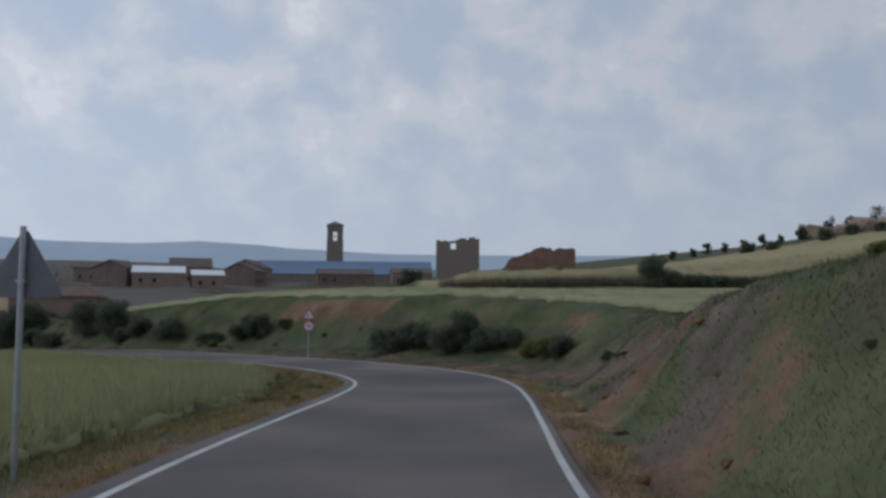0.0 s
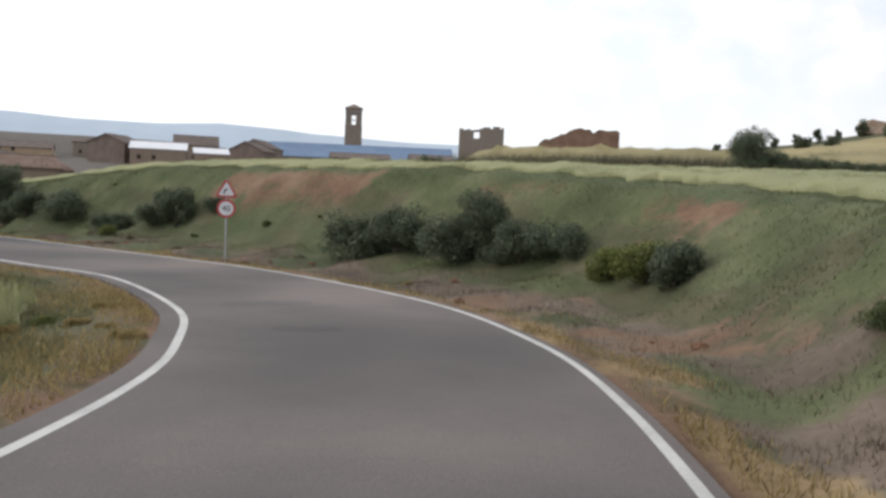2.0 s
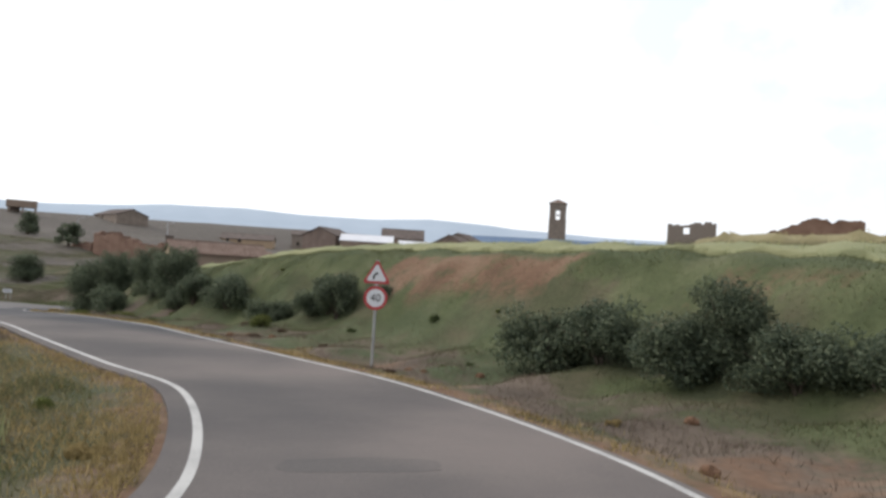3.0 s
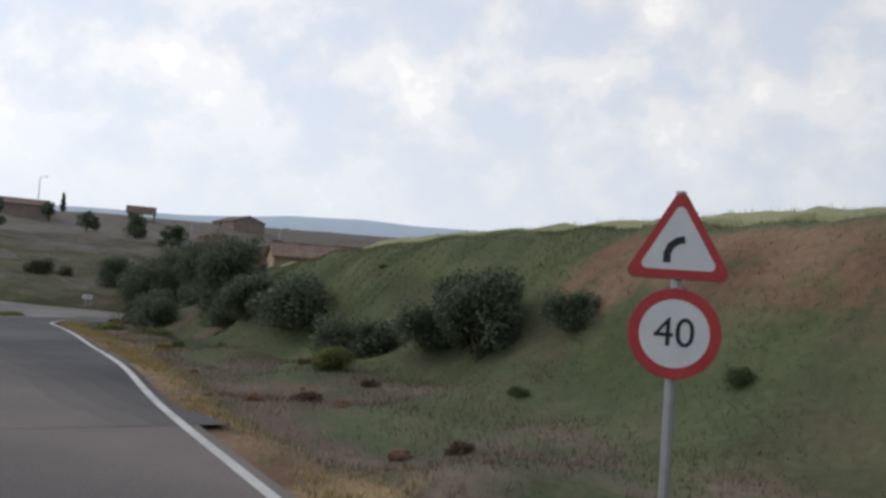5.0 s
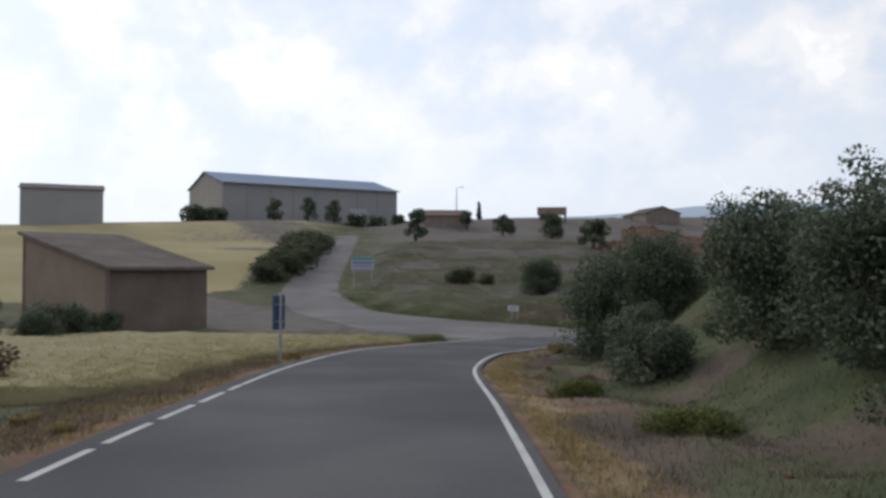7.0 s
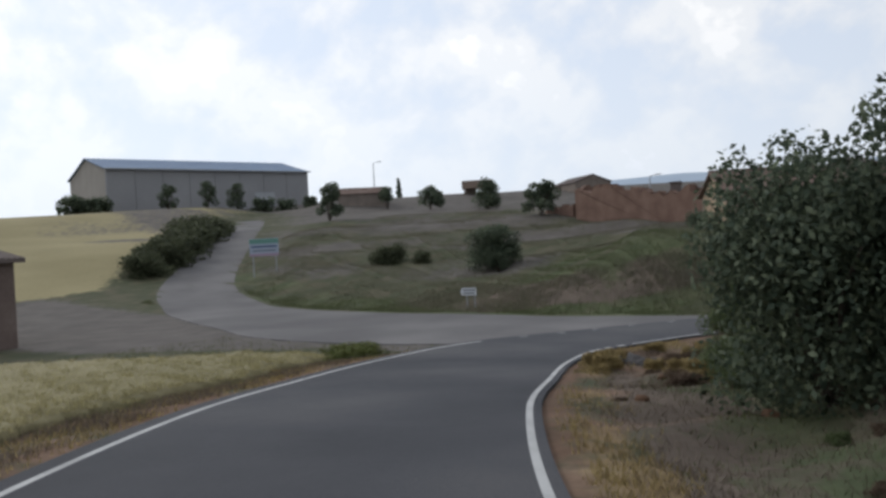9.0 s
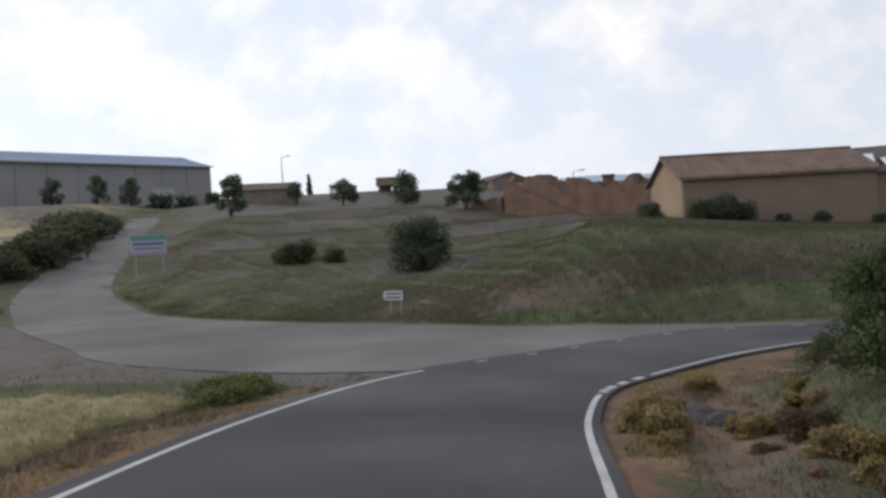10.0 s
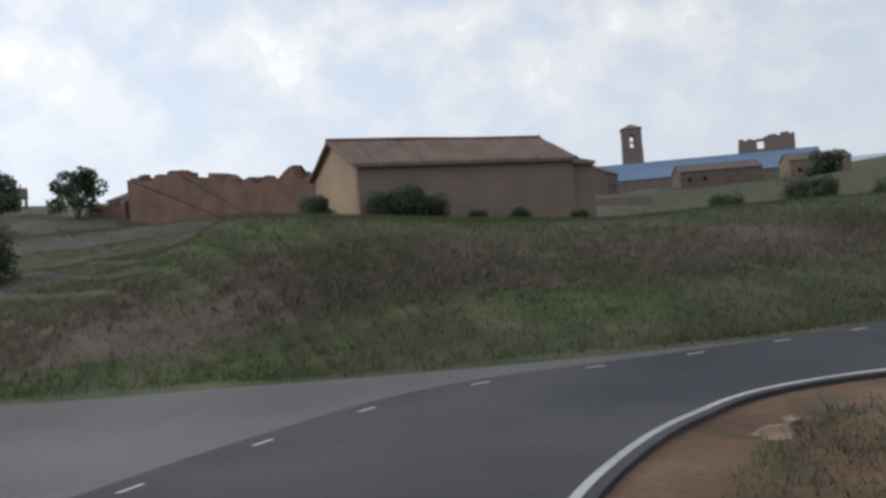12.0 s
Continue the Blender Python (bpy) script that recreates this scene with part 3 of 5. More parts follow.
yard_m = smooth01(2.0, 1.0, np.abs(GY - (69.5 + 0.06 * (GX + 60) + 2.5 * smooth01(-62, -50, GX))) / (2.2 + 1.6 * smooth01(-50, -66, GX))) * (GX > -92) * (GX < -47.5)
col = ground_mesh.color_attributes.new("landuse", 'FLOAT_COLOR', 'POINT')
col.data.foreach_set("color", np.stack([np.clip(soil_m, 0, 1), gold_m, green_m, 1 - np.maximum(yard_m, hill_m)], -1).ravel())
col = ground_mesh.color_attributes.new("growth", 'FLOAT_COLOR', 'POINT')
scrub_m, straw_m, lush_m = cover(GX, GY, gd, gout, gs)
lush_m = np.maximum(lush_m, hill_green(GX, GY))
scrub_m = np.maximum(scrub_m, hill_scrub(GX, GY))
col.data.foreach_set("color", np.stack([scrub_m, straw_m, lush_m, np.ones_like(GX)], -1).ravel())
tagged(new("ground", ground_mesh), "rolling farmland of grass, red soil and grain", "ground", kind="structure")


def strip(name, line, off0, off1, lift, mat, label, category, thick=0.1):
    """A band along a line between two offsets from its edge lines, as a slab."""
    tan = np.gradient(line[:, :2], axis=0)
    tan /= np.linalg.norm(tan, axis=1)[:, None]
    nor = np.stack([tan[:, 1], -tan[:, 0]], 1)
    n = len(line)
    a, b = line[:, :2] + nor * off0[:, None], line[:, :2] + nor * off1[:, None]
    vs = []
    for p, dz in ((a, lift), (b, lift), (a, lift - thick), (b, lift - thick)):
        vs.append(np.column_stack([p, line[:, 2] + dz]))
    fs = []
    for i in range(n - 1):
        fs += [(i, i + n, i + n + 1, i + 1), (i + 2 * n, i, i + 1, i + 2 * n + 1), (i + n, i + 3 * n, i + 3 * n + 1, i + n + 1)]
    ob = new(name, mesh_of(name, np.vstack(vs), fs, mat, False))
    return tagged(ob, label, category, kind="structure")


split = int(np.argmin(np.hypot(ROAD[:, 0] + 12.5, ROAD[:, 1] - 39.7)))
for piece_, mat_, txt in ((ROAD[:split + 1], "asphalt", "narrow worn brownish asphalt country road"), (ROAD[split:], "asphalt_dark", "darker resurfaced asphalt stretch of the country road")):
    strip("road", piece_, -piece_[:, 3] - 0.32, piece_[:, 3] + 0.15, 0.0, M[mat_], txt, "road", 0.2)
worn = ROAD[split:int(np.argmin(np.hypot(ROAD[:, 0] + 24.0, ROAD[:, 1] - 47.2)))]
seam = np.linspace(1.3, -1.5, len(worn)) + 0.10 * wave(worn[:, 0], worn[:, 1], 2.6, 91) + 0.05 * wave(worn[:, 0], worn[:, 1], 0.9, 92)
strip("road", worn, -worn[:, 3] - 0.32, seam, 0.003, M["asphalt"], "worn brownish asphalt on one half of the road", "road", 0.02)
for k, tone in enumerate(("asphalt_faint", "asphalt_worn", "asphalt_blend")):
    strip("road", worn, seam + 0.36 * k + 0.002, seam + 0.36 * (k + 1), 0.003, M[tone], "band of half-worn asphalt between the old and the new", "road", 0.02)
strip("side_road", LANE, -LANE[:, 3], LANE[:, 3], -0.02, M["concrete"], "pale worn concrete side road climbing to the village", "road", 0.2)


def edge_line(name, s_from, s_to, side, width=0.13, dash=0, gap=0, base=ROAD, inset=0.0):
    """Painted line along an edge of the road, 4 mm proud; worn ends between dashes."""
    run = np.concatenate([[0], np.cumsum(np.hypot(*np.diff(base[:, :2], axis=0).T))])
    s, s_to = s_from, min(s_to, run[-1] - 0.5)
    while s < s_to - 0.1:
        e = min(s_to, s + dash) if dash else s_to
        q = np.arange(s, e + 0.01, 0.3)
        line = np.column_stack([np.interp(q, run, base[:, k]) for k in range(4)])
        o = side * (line[:, 3] - inset)
        strip(name, line, o - width / 2, o + width / 2, 0.004, M["line"], "worn white edge line painted on asphalt", "road marking", 0.02)
        if not dash:
            break
        s = e + gap


edge_line("road_line", 0, 112, 1, width=0.095)
edge_line("road_line", 112, 148.2, 1, width=0.085)
edge_line("road_line", 148.4, 151.2, 1, dash=0.55, gap=0.18, width=0.14)
edge_line("road_line", 151.3, 215, 1, width=0.085)
edge_line("road_line", 0, 118, -1, width=0.105)
edge_line("road_line", 118.6, 127, -1, dash=1.5, gap=0.35, width=0.10)
edge_line("road_line", 127, 150, -1, width=0.10)
edge_line("road_line", 151, 168, -1, dash=0.4, gap=1.1, width=0.055)



def repair_patch(s_at, off, length, width, seed, mat="asphalt_dark", label="darker repair patch in the asphalt"):
    """An uneven thin patch of newer asphalt laid on the road."""
    run = np.concatenate([[0], np.cumsum(np.hypot(*np.diff(ROAD[:, :2], axis=0).T))])
    g = random.Random(seed)
    c = [np.interp(s_at, run, ROAD[:, k]) for k in range(3)]
    e = [np.interp(s_at + 0.5, run, ROAD[:, k]) for k in range(3)]
    d = Vector((e[0] - c[0], e[1] - c[1], e[2] - c[2])).normalized()
    r = Vector((d.y, -d.x, 0)).normalized()
    bm = bmesh.new()
    ring_ = []
    for k in range(22):
        a = 2 * math.pi * k / 22
        q = 1 / max(abs(math.cos(a)), abs(math.sin(a))) ** 0.75
        j = q * (1 + g.uniform(-0.09, 0.09))
        ring_.append(Vector(c) + d * (math.cos(a) * j * length / 2) + r * (off + math.sin(a) * j * width / 2))
    lo = [bm.verts.new(v + Vector((0, 0, -0.02))) for v in ring_]
    hi = [bm.verts.new(v + Vector((0, 0, 0.003))) for v in ring_]
    bm.faces.new(hi)
    for k in range(22):
        bm.faces.new((lo[k], lo[(k + 1) % 22], hi[(k + 1) % 22], hi[k]))
    tagged(part("road_patch", bm, M[mat], None), label, "road patch", "repair patches", "structure")


repair_patch(89.8, -0.62, 0.62, 1.5, 2, "asphalt_faint")
repair_patch(86.8, -0.6, 0.5, 0.9, 3, "asphalt_faint")
repair_patch(116.4, 1.2, 1.6, 0.9, 6, "asphalt_blend")

# ---- vegetation ----


def leaf_cloud(seed, blobs, count, leaf, mat, name="crown"):
    """Many small folded leaves spread through overlapping lumps; lumps are (x, y, z, radius)."""
    g = np.random.RandomState(seed)
    b = np.array(blobs, float)
    wgt = b[:, 3] ** 2
    k = g.choice(len(b), count, p=wgt / wgt.sum())
    u = g.normal(size=(count, 3))
    u /= np.linalg.norm(u, axis=1)[:, None]
    r = b[k, 3] * (0.45 + 0.62 * g.rand(count) ** 0.6)
    c = b[k, :3] + u * r[:, None] * np.array([1, 1, 0.9])
    c[:, 2] = np.maximum(c[:, 2], 0.02)
    a = g.normal(size=(count, 3)); a /= np.linalg.norm(a, axis=1)[:, None]
    n = np.cross(a, u + 0.5 * g.normal(size=(count, 3)))
    n /= np.linalg.norm(n, axis=1)[:, None]
    size = leaf * (0.6 + 0.8 * g.rand(count))[:, None]
    v = np.stack([c - a * size, c + n * size * 0.55, c + a * size, c - n * size * 0.55], 1).reshape(-1, 3)
    f = np.arange(count * 4).reshape(-1, 4)
    nn = u * 0.8 + 0.5 * g.normal(size=(count, 3)) + np.array([0, 0, 0.35])
    nn = np.repeat(nn / np.linalg.norm(nn, axis=1)[:, None], 4, 0)
    return mesh_of(name, v, f, mat, normals=nn)


def lumps(seed, rx, ry, h, n, base=0.15):
    g = random.Random(seed)
    out = []
    for _ in range(n):
        a, q = g.random() * 6.28, g.random() ** 0.5
        z = h * (base + (0.8 - base) * g.random())
        fall = 1 - 0.55 * max(0, z / h - 0.3)
        out.append((math.cos(a) * q * rx * 0.72 * fall, math.sin(a) * q * ry * 0.72 * fall, z, (0.22 + 0.22 * g.random()) * min(rx, ry, h)))
    return out


def woody(seed, h, spread, n, r0):
    """Trunk or stems that split and taper."""
    g = random.Random(seed)
    bm = bmesh.new()
    for i in range(n):
        a = 6.28 * i / n + g.random()
        reach = spread * (0.3 + 0.5 * g.random())
        top = h * (0.6 + 0.3 * g.random())
        pts = [(0.1 * r0 * math.cos(a), 0.1 * r0 * math.sin(a), -0.2)]
        for j in range(1, 5):
            t = j / 4
            pts.append((math.cos(a) * reach * t ** 1.4 + 0.06 * h * (g.random() - 0.5), math.sin(a) * reach * t ** 1.4 + 0.06 * h * (g.random() - 0.5), top * t))
        t2 = tube(pts, [r0, r0 * 0.8, r0 * 0.6, r0 * 0.4, r0 * 0.15], 5)
        me = bpy.data.meshes.new("stem")
        t2.to_mesh(me)
        t2.free()
        bm.from_mesh(me)
        bpy.data.meshes.remove(me)
    return bm


SHRUBS, USED = {}, set()


def shrub(kind, x, y, size, label, turn=0.0, name="bush", category="bush", group="roadside bushes", sink=0.05, tall=1.0):
    """A bush of one of the built kinds, as a copy scaled by size."""
    proto = SHRUBS[kind]
    m = Matrix.Translation((x, y, height(x, y) - sink)) @ Matrix.Rotation(radians(turn), 4, 'Z')
    if kind in USED:
        ob = copy_thing(proto, m)
    else:
        ob = proto
        ob.matrix_basis = m
        USED.add(kind)
    ob.scale = (size, size, size * tall)
    ob.name = name
    return tagged(ob, label, category, group)


def make_shrub(kind, seed, rx, ry, h, n, count, leaf, mat, stems=5, r0=0.035, base=0.15, extra=()):
    ob = thing("bush", "", "bush")
    part("stem", woody(seed, h * 0.9, rx, stems, r0), M["bark"], ob)
    cr = new("foliage", leaf_cloud(seed, lumps(seed, rx, ry, h, n, base) + list(extra), count, leaf, mat, "foliage"))
    cr.parent = ob
    SHRUBS[kind] = ob


make_shrub("round", 1, 1.0, 1.0, 1.7, 34, 9500, 0.038, M["leaf_dark"], base=0.12)
make_shrub("broad", 2, 1.5, 1.1, 1.5, 40, 10500, 0.042, M["leaf_dark"], base=0.10)
make_shrub("green", 3, 1.2, 1.0, 1.2, 30, 7000, 0.04, M["leaf_green"], base=0.1)
make_shrub("olive", 4, 1.0, 0.9, 0.9, 26, 6000, 0.035, M["leaf_olive"], base=0.08)
make_shrub("far", 7, 1.5, 1.1, 1.5, 30, 1900, 0.10, M["leaf_dark"], base=0.1)
sprigs = [(0.9 * math.cos(a) * q, 0.9 * math.sin(a) * q, 2.42 + 0.22 * math.sin(a * 3.1), 0.24) for a, q in ((0.3, 0.9), (1.2, 0.5), (2.1, 1.0), (2.9, 0.3), (3.8, 0.8), (4.6, 1.1), (5.4, 0.6), (5.9, 1.2))]
make_shrub("tall", 5, 1.6, 1.4, 2.9, 60, 22000, 0.04, M["leaf_dark"], stems=8, r0=0.05, base=0.12, extra=sprigs)
make_shrub("juniper", 8, 1.5, 1.5, 2.7, 46, 16000, 0.05, M["leaf_dark"], base=0.16)
make_shrub("hedge", 9, 1.7, 1.4, 1.4, 34, 4200, 0.075, M["leaf_grey"], base=0.08)
make_shrub("rusty", 10, 1.7, 1.3, 1.1, 34, 7000, 0.05, M["leaf_rust"], base=0.08)
make_shrub("dry", 6, 0.7, 0.7, 0.5, 16, 5200, 0.03, M["grass_dry"], base=0.1, stems=4, r0=0.012)

DARK = "dense dark green bush growing on the roadside bank"
TALL = "tall dark leafy bush with loose upright twigs beside the road"
shrub("round", -10.95, 46.5, 0.88, DARK, 20, tall=1.12)
shrub("round", -11.5, 47.1, 0.8, DARK, 110, tall=1.1)
shrub("broad", -9.3, 45.9, 0.42, DARK, 60)
shrub("broad", -12.35, 47.4, 0.6, DARK, 80)
shrub("broad", -14.2, 48.2, 0.75, DARK, 40, tall=0.8)
shrub("broad", -17.3, 50.4, 1.05, DARK, 130, tall=0.9)
shrub("round", -19.9, 52.0, 0.95, DARK, 70, tall=0.9)
shrub("broad", -21.2, 53.0, 0.7, DARK, 170)
shrub("tall", -22.6, 54.6, 0.88, DARK, 10)
shrub("tall", -25.2, 56.6, 0.92, DARK, 100)
shrub("broad", -28.2, 57.4, 0.85, DARK, 0)
shrub("round", -31.0, 60.2, 0.9, DARK, 45)
shrub("tall", -34.4, 63.3, 1.12, TALL, 60, tall=1.08)
shrub("tall", -32.6, 63.4, 1.0, TALL, 200, tall=1.0)
shrub("tall", -37.0, 69.6, 0.7, TALL, 120, tall=0.8)
shrub("broad", -36.4, 68.4, 0.8, DARK, 160)
shrub("broad", -36.6, 70.4, 0.55, DARK, 30)
for i, (x, y, k) in enumerate(((-40.0, 74.3, 0.5), (-39.9, 72.2, 0.45), (-39.5, 73.9, 0.65), (-38.9, 72.4, 0.75), (-38.6, 70.6, 0.7), (-39.1, 75.5, 0.6), (-36.3, 66.2, 0.6), (-35.4, 65.0, 0.6), (-39.1, 72.8, 0.6), (-39.3, 74.0, 0.6), (-38.6, 69.6, 0.55), (-38.0, 68.2, 0.6), (-37.2, 66.6, 0.55), (-38.0, 71.2, 0.8), (-38.2, 73.4, 0.8), (-36.9, 68.8, 0.8), (-36.2, 64.8, 0.45))):
    shrub("green", x, y, k, "low green shrub at the inside of the bend", 50 * i)
shrub("broad", -2.9, 39.0, 0.82, DARK, 10, tall=1.15)
shrub("broad", -1.7, 38.6, 0.8, DARK, 140, tall=1.15)
shrub("broad", -0.2, 36.9, 0.82, DARK, 60, tall=1.05)
shrub("tall", 0.6, 36.9, 0.58, DARK, 200, tall=1.05)
shrub("broad", 1.6, 35.7, 0.8, DARK, 150, tall=0.95)
shrub("broad", 2.6, 35.0, 0.6, DARK, 90)
shrub("round", 4.1, 30.8, 0.62, DARK, 40)
shrub("olive", 3.9, 31.8, 0.9, "yellow-green shrub on the grassy bank", 30)
shrub("olive", 3.3, 32.8, 0.75, "yellow-green shrub on the grassy bank", 75)
shrub("olive", -13.4, 46.0, 0.45, "yellow-green shrub on the grassy bank", 100)
shrub("olive", -24.7, 53.6, 0.8, "yellow-green shrub on the grassy bank", 50, tall=0.6)
shrub("olive", -28.6, 55.6, 0.7, "yellow-green shrub on the grassy bank", 120, tall=0.6)
shrub("green", 4.6, 24.0, 0.28, "low green shrub on the grassy bank", 120)
shrub("rusty", -37.0, 46.9, 1.0, "reddish-brown dense weeds at the edge of the grain field", 10, name="weed_clump", group="weeds", tall=0.9)
shrub("rusty", -34.6, 45.6, 0.8, "reddish-brown dense weeds at the edge of the grain field", 100, name="weed_clump", group="weeds", tall=0.8)
for i, (x, y, k) in enumerate(((-59.0, 52.6, 1.1), (-61.5, 54.2, 1.3), (-62.6, 56.4, 1.0), (-60.5, 50.2, 1.2), (-76.5, 50.0, 1.8), (-80, 52.5, 1.8))):
    shrub("broad", x, y, k, "dark hedge bush at the foot of the farm building", 60 * i, group="farm hedge")
shrub("olive", -49.9, 68.0, 1.25, "yellow-green weeds at the tip of the grain field", 40, name="weed_clump", group="weeds", tall=0.36)
shrub("olive", -48.5, 66.9, 1.0, "yellow-green weeds at the tip of the grain field", 140, name="weed_clump", group="weeds", tall=0.36)
shrub("juniper", -65.0, 90.4, 1.38, "large round dark bush on the hillside above the junction", 0, group="hillside bushes", tall=0.8)
shrub("round", -63.8, 89.6, 0.8, "large round dark bush on the hillside above the junction", 50, group="hillside bushes")
shrub("hedge", -77.5, 92.5, 1.1, "low dark bush on the hillside", 20, group="hillside bushes")
shrub("hedge", -74.6, 93.2, 0.7, "low dark bush on the hillside", 90, group="hillside bushes")
HEDGE = "long dark hedge bush beside the climbing side road"
for i, (x, y, k) in enumerate(((-100, 85.0, 1.5), (-103, 87.5, 1.6), (-107, 90.5, 1.7), (-111, 93, 1.7), (-115, 96, 1.7), (-120, 99.5, 1.6), (-125, 103, 1.5), (-96.5, 82, 1.2))):
    shrub("hedge", x, y, k * 1.55, HEDGE, 40 * i, group="hedge", tall=0.75)
shrub("far", -13.0, 264.0, 3.6, "dark bush with bare twigs in front of the hall", 15, group="village bushes")
for i, (x, y, k) in enumerate(((14.2, 57.5, 1.15), (15.8, 58.1, 0.85), (17.2, 58.6, 0.75), (18.6, 59.1, 0.7), (19.9, 59.6, 0.65), (21.2, 60.0, 0.6), (22.5, 60.4, 0.55), (23.8, 60.8, 0.5), (25.1, 61.2, 0.45))):
    shrub("broad" if i else "tall", x, y, k * (0.75 if i == 0 else 1), "dark scrub at the border of the golden field", 70 * i, group="field scrub")
for i, (x, y, k) in enumerate(((-56.2, 99.6, 0.75), (-53.3, 100.3, 1.0), (-52.6, 100.8, 1.2), (-51.9, 101.3, 0.9), (-50.2, 102.7, 0.45), (-48.7, 104.4, 0.6), (-46.4, 106.6, 0.55))):
    shrub("broad", x, y, k * 0.82, "dark bush against the barn wall", 55 * i, group="barn bushes")
for i, (x, y, k) in enumerate(((-36.5, 108, 1.0), (-33.0, 110, 0.9), (-29.5, 112, 1.2), (-40.0, 112.5, 0.8))):
    shrub("broad", x, y, k, "low bush on the rough grass below the village", 55 * i, group="hillside bushes")


def tree(seed, x, y, h, crown_r, label, mat="leaf_dark", trunk=0.35, name="tree", group="hill trees", leaf=0.14, count=2600, slim=1.0):
    ob = thing(name, label, "tree", Matrix.Translation((x, y, height(x, y) - 0.1)), group)
    part("trunk", woody(seed, h * 0.8, crown_r * 0.8, 4, 0.025 * h), M["bark"], ob)
    top = [(a * slim, b * slim, c + h * trunk, d) for a, b, c, d in lumps(seed, crown_r, crown_r, h * (1 - trunk), 20, 0.1)]
    cr = new("crown", leaf_cloud(seed, top, count, leaf, M[mat], "crown"))
    cr.parent = ob
    return ob


tree(11, -110.6, 111.1, 5.0, 1.9, "round dark tree beside the warehouse", trunk=0.1)
tree(12, -106.5, 123.8, 3.7, 2.0, "small dark tree on the hill crest", trunk=0.12)
tree(13, -96.2, 123.4, 3.8, 2.1, "small dark tree on the hill crest", trunk=0.05)
tree(14, -80.4, 114.0, 3.6, 1.9, "small ragged tree on the hill crest", slim=1.15, trunk=0.1)
tree(15, -138.6, 143.4, 4.2, 1.8, "dark tree at the corner of the hut")
cypress = thing("cypress", "slim dark cypress on the hill crest", "tree", Matrix.Translation((-164.0, 167.9, height(-164.0, 167.9) - 0.1)), "hill trees")
part("trunk", woody(16, 3.6, 0.2, 2, 0.1), M["bark"], cypress)
new("crown", leaf_cloud(16, [(0.1 * math.sin(i * 2.3), 0.1 * math.cos(i * 1.7), 0.5 + 0.36 * i, 0.62 - 0.03 * i) for i in range(11)], 3200, 0.11, M["leaf_dark"], "crown")).parent = cypress
for i, (x, y, h) in enumerate(((-172.0, 119.6, 5.2), (-170.2, 126.4, 5.6), (-168.6, 131.6, 5.6))):
    tree(20 + i, x, y, h, 2.1, "dark bushy tree in front of the warehouse", trunk=0.03, group="warehouse trees")
for i, (x, y, k) in enumerate(((-179, 105.5, 3.0), (-175.5, 108.5, 2.4), (-167.5, 136.5, 2.2), (-166.5, 141.0, 2.0), (-165.5, 146.0, 1.7), (-164.5, 151.0, 1.6))):
    shrub("far", x, y, k, "dark bush in front of the warehouse", 35 * i, group="warehouse bushes")

# tussocks and weeds along both sides of the road
def weeds(seed, count, s_a, s_b, o_a, o_b, side, kinds):
    g = random.Random(seed)
    run = np.concatenate([[0], np.cumsum(np.hypot(*np.diff(ROAD[:, :2], axis=0).T))])
    for _ in range(count):
        s_, o = s_a + (s_b - s_a) * g.random(), o_a + (o_b - o_a) * g.random()
        c = [np.interp(s_, run, ROAD[:, k]) for k in range(4)]
        e = [np.interp(s_ + 0.5, run, ROAD[:, k]) for k in range(2)]
        tx, ty = e[0] - c[0], e[1] - c[1]
        n = math.hypot(tx, ty)
        x, y = c[0] + side * ty / n * (c[3] + o), c[1] - side * tx / n * (c[3] + o)
        kind, label, lo, hi = g.choice(kinds)
        shrub(kind, x, y, lo + (hi - lo) * g.random(), label, 360 * g.random(), name="weed_clump", group="weeds", tall=0.6 + 0.5 * g.random())


DRY = ("dry", "clump of dry straw-coloured weeds beside the road", 0.2, 0.42)
OLIVE = ("olive", "clump of yellow-green weeds beside the road", 0.1, 0.24)
GREEN = ("green", "clump of low green weeds beside the road", 0.1, 0.22)
SCRUB = ("rusty", "low clump of dead reddish-brown scrub on the bank", 0.09, 0.19)
weeds(91, 22, 66, 150, 0.7, 3.4, 1, (DRY, SCRUB, SCRUB, GREEN))
weeds(92, 22, 66, 140, 3.0, 6.5, 1, (GREEN, GREEN, OLIVE))
weeds(93, 55, 66, 150, 0.6, 2.4, -1, (DRY, DRY, OLIVE))

# ---- far ridges ----


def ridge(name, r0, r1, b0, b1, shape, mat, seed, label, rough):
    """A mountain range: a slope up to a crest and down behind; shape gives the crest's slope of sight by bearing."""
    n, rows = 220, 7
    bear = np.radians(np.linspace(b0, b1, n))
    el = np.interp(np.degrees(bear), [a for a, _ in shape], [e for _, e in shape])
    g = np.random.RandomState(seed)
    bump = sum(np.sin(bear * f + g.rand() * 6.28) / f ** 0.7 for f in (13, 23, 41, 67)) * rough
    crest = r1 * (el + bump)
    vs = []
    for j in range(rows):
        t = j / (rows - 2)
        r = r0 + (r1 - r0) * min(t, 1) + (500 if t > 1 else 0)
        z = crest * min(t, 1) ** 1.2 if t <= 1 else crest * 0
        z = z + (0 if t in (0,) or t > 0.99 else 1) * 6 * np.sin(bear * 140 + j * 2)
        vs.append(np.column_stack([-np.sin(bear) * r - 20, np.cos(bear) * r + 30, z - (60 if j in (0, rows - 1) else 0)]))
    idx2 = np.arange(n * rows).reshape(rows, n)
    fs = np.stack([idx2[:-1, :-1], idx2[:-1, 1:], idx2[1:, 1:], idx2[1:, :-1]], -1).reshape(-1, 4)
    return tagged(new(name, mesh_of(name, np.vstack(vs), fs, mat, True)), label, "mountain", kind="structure")


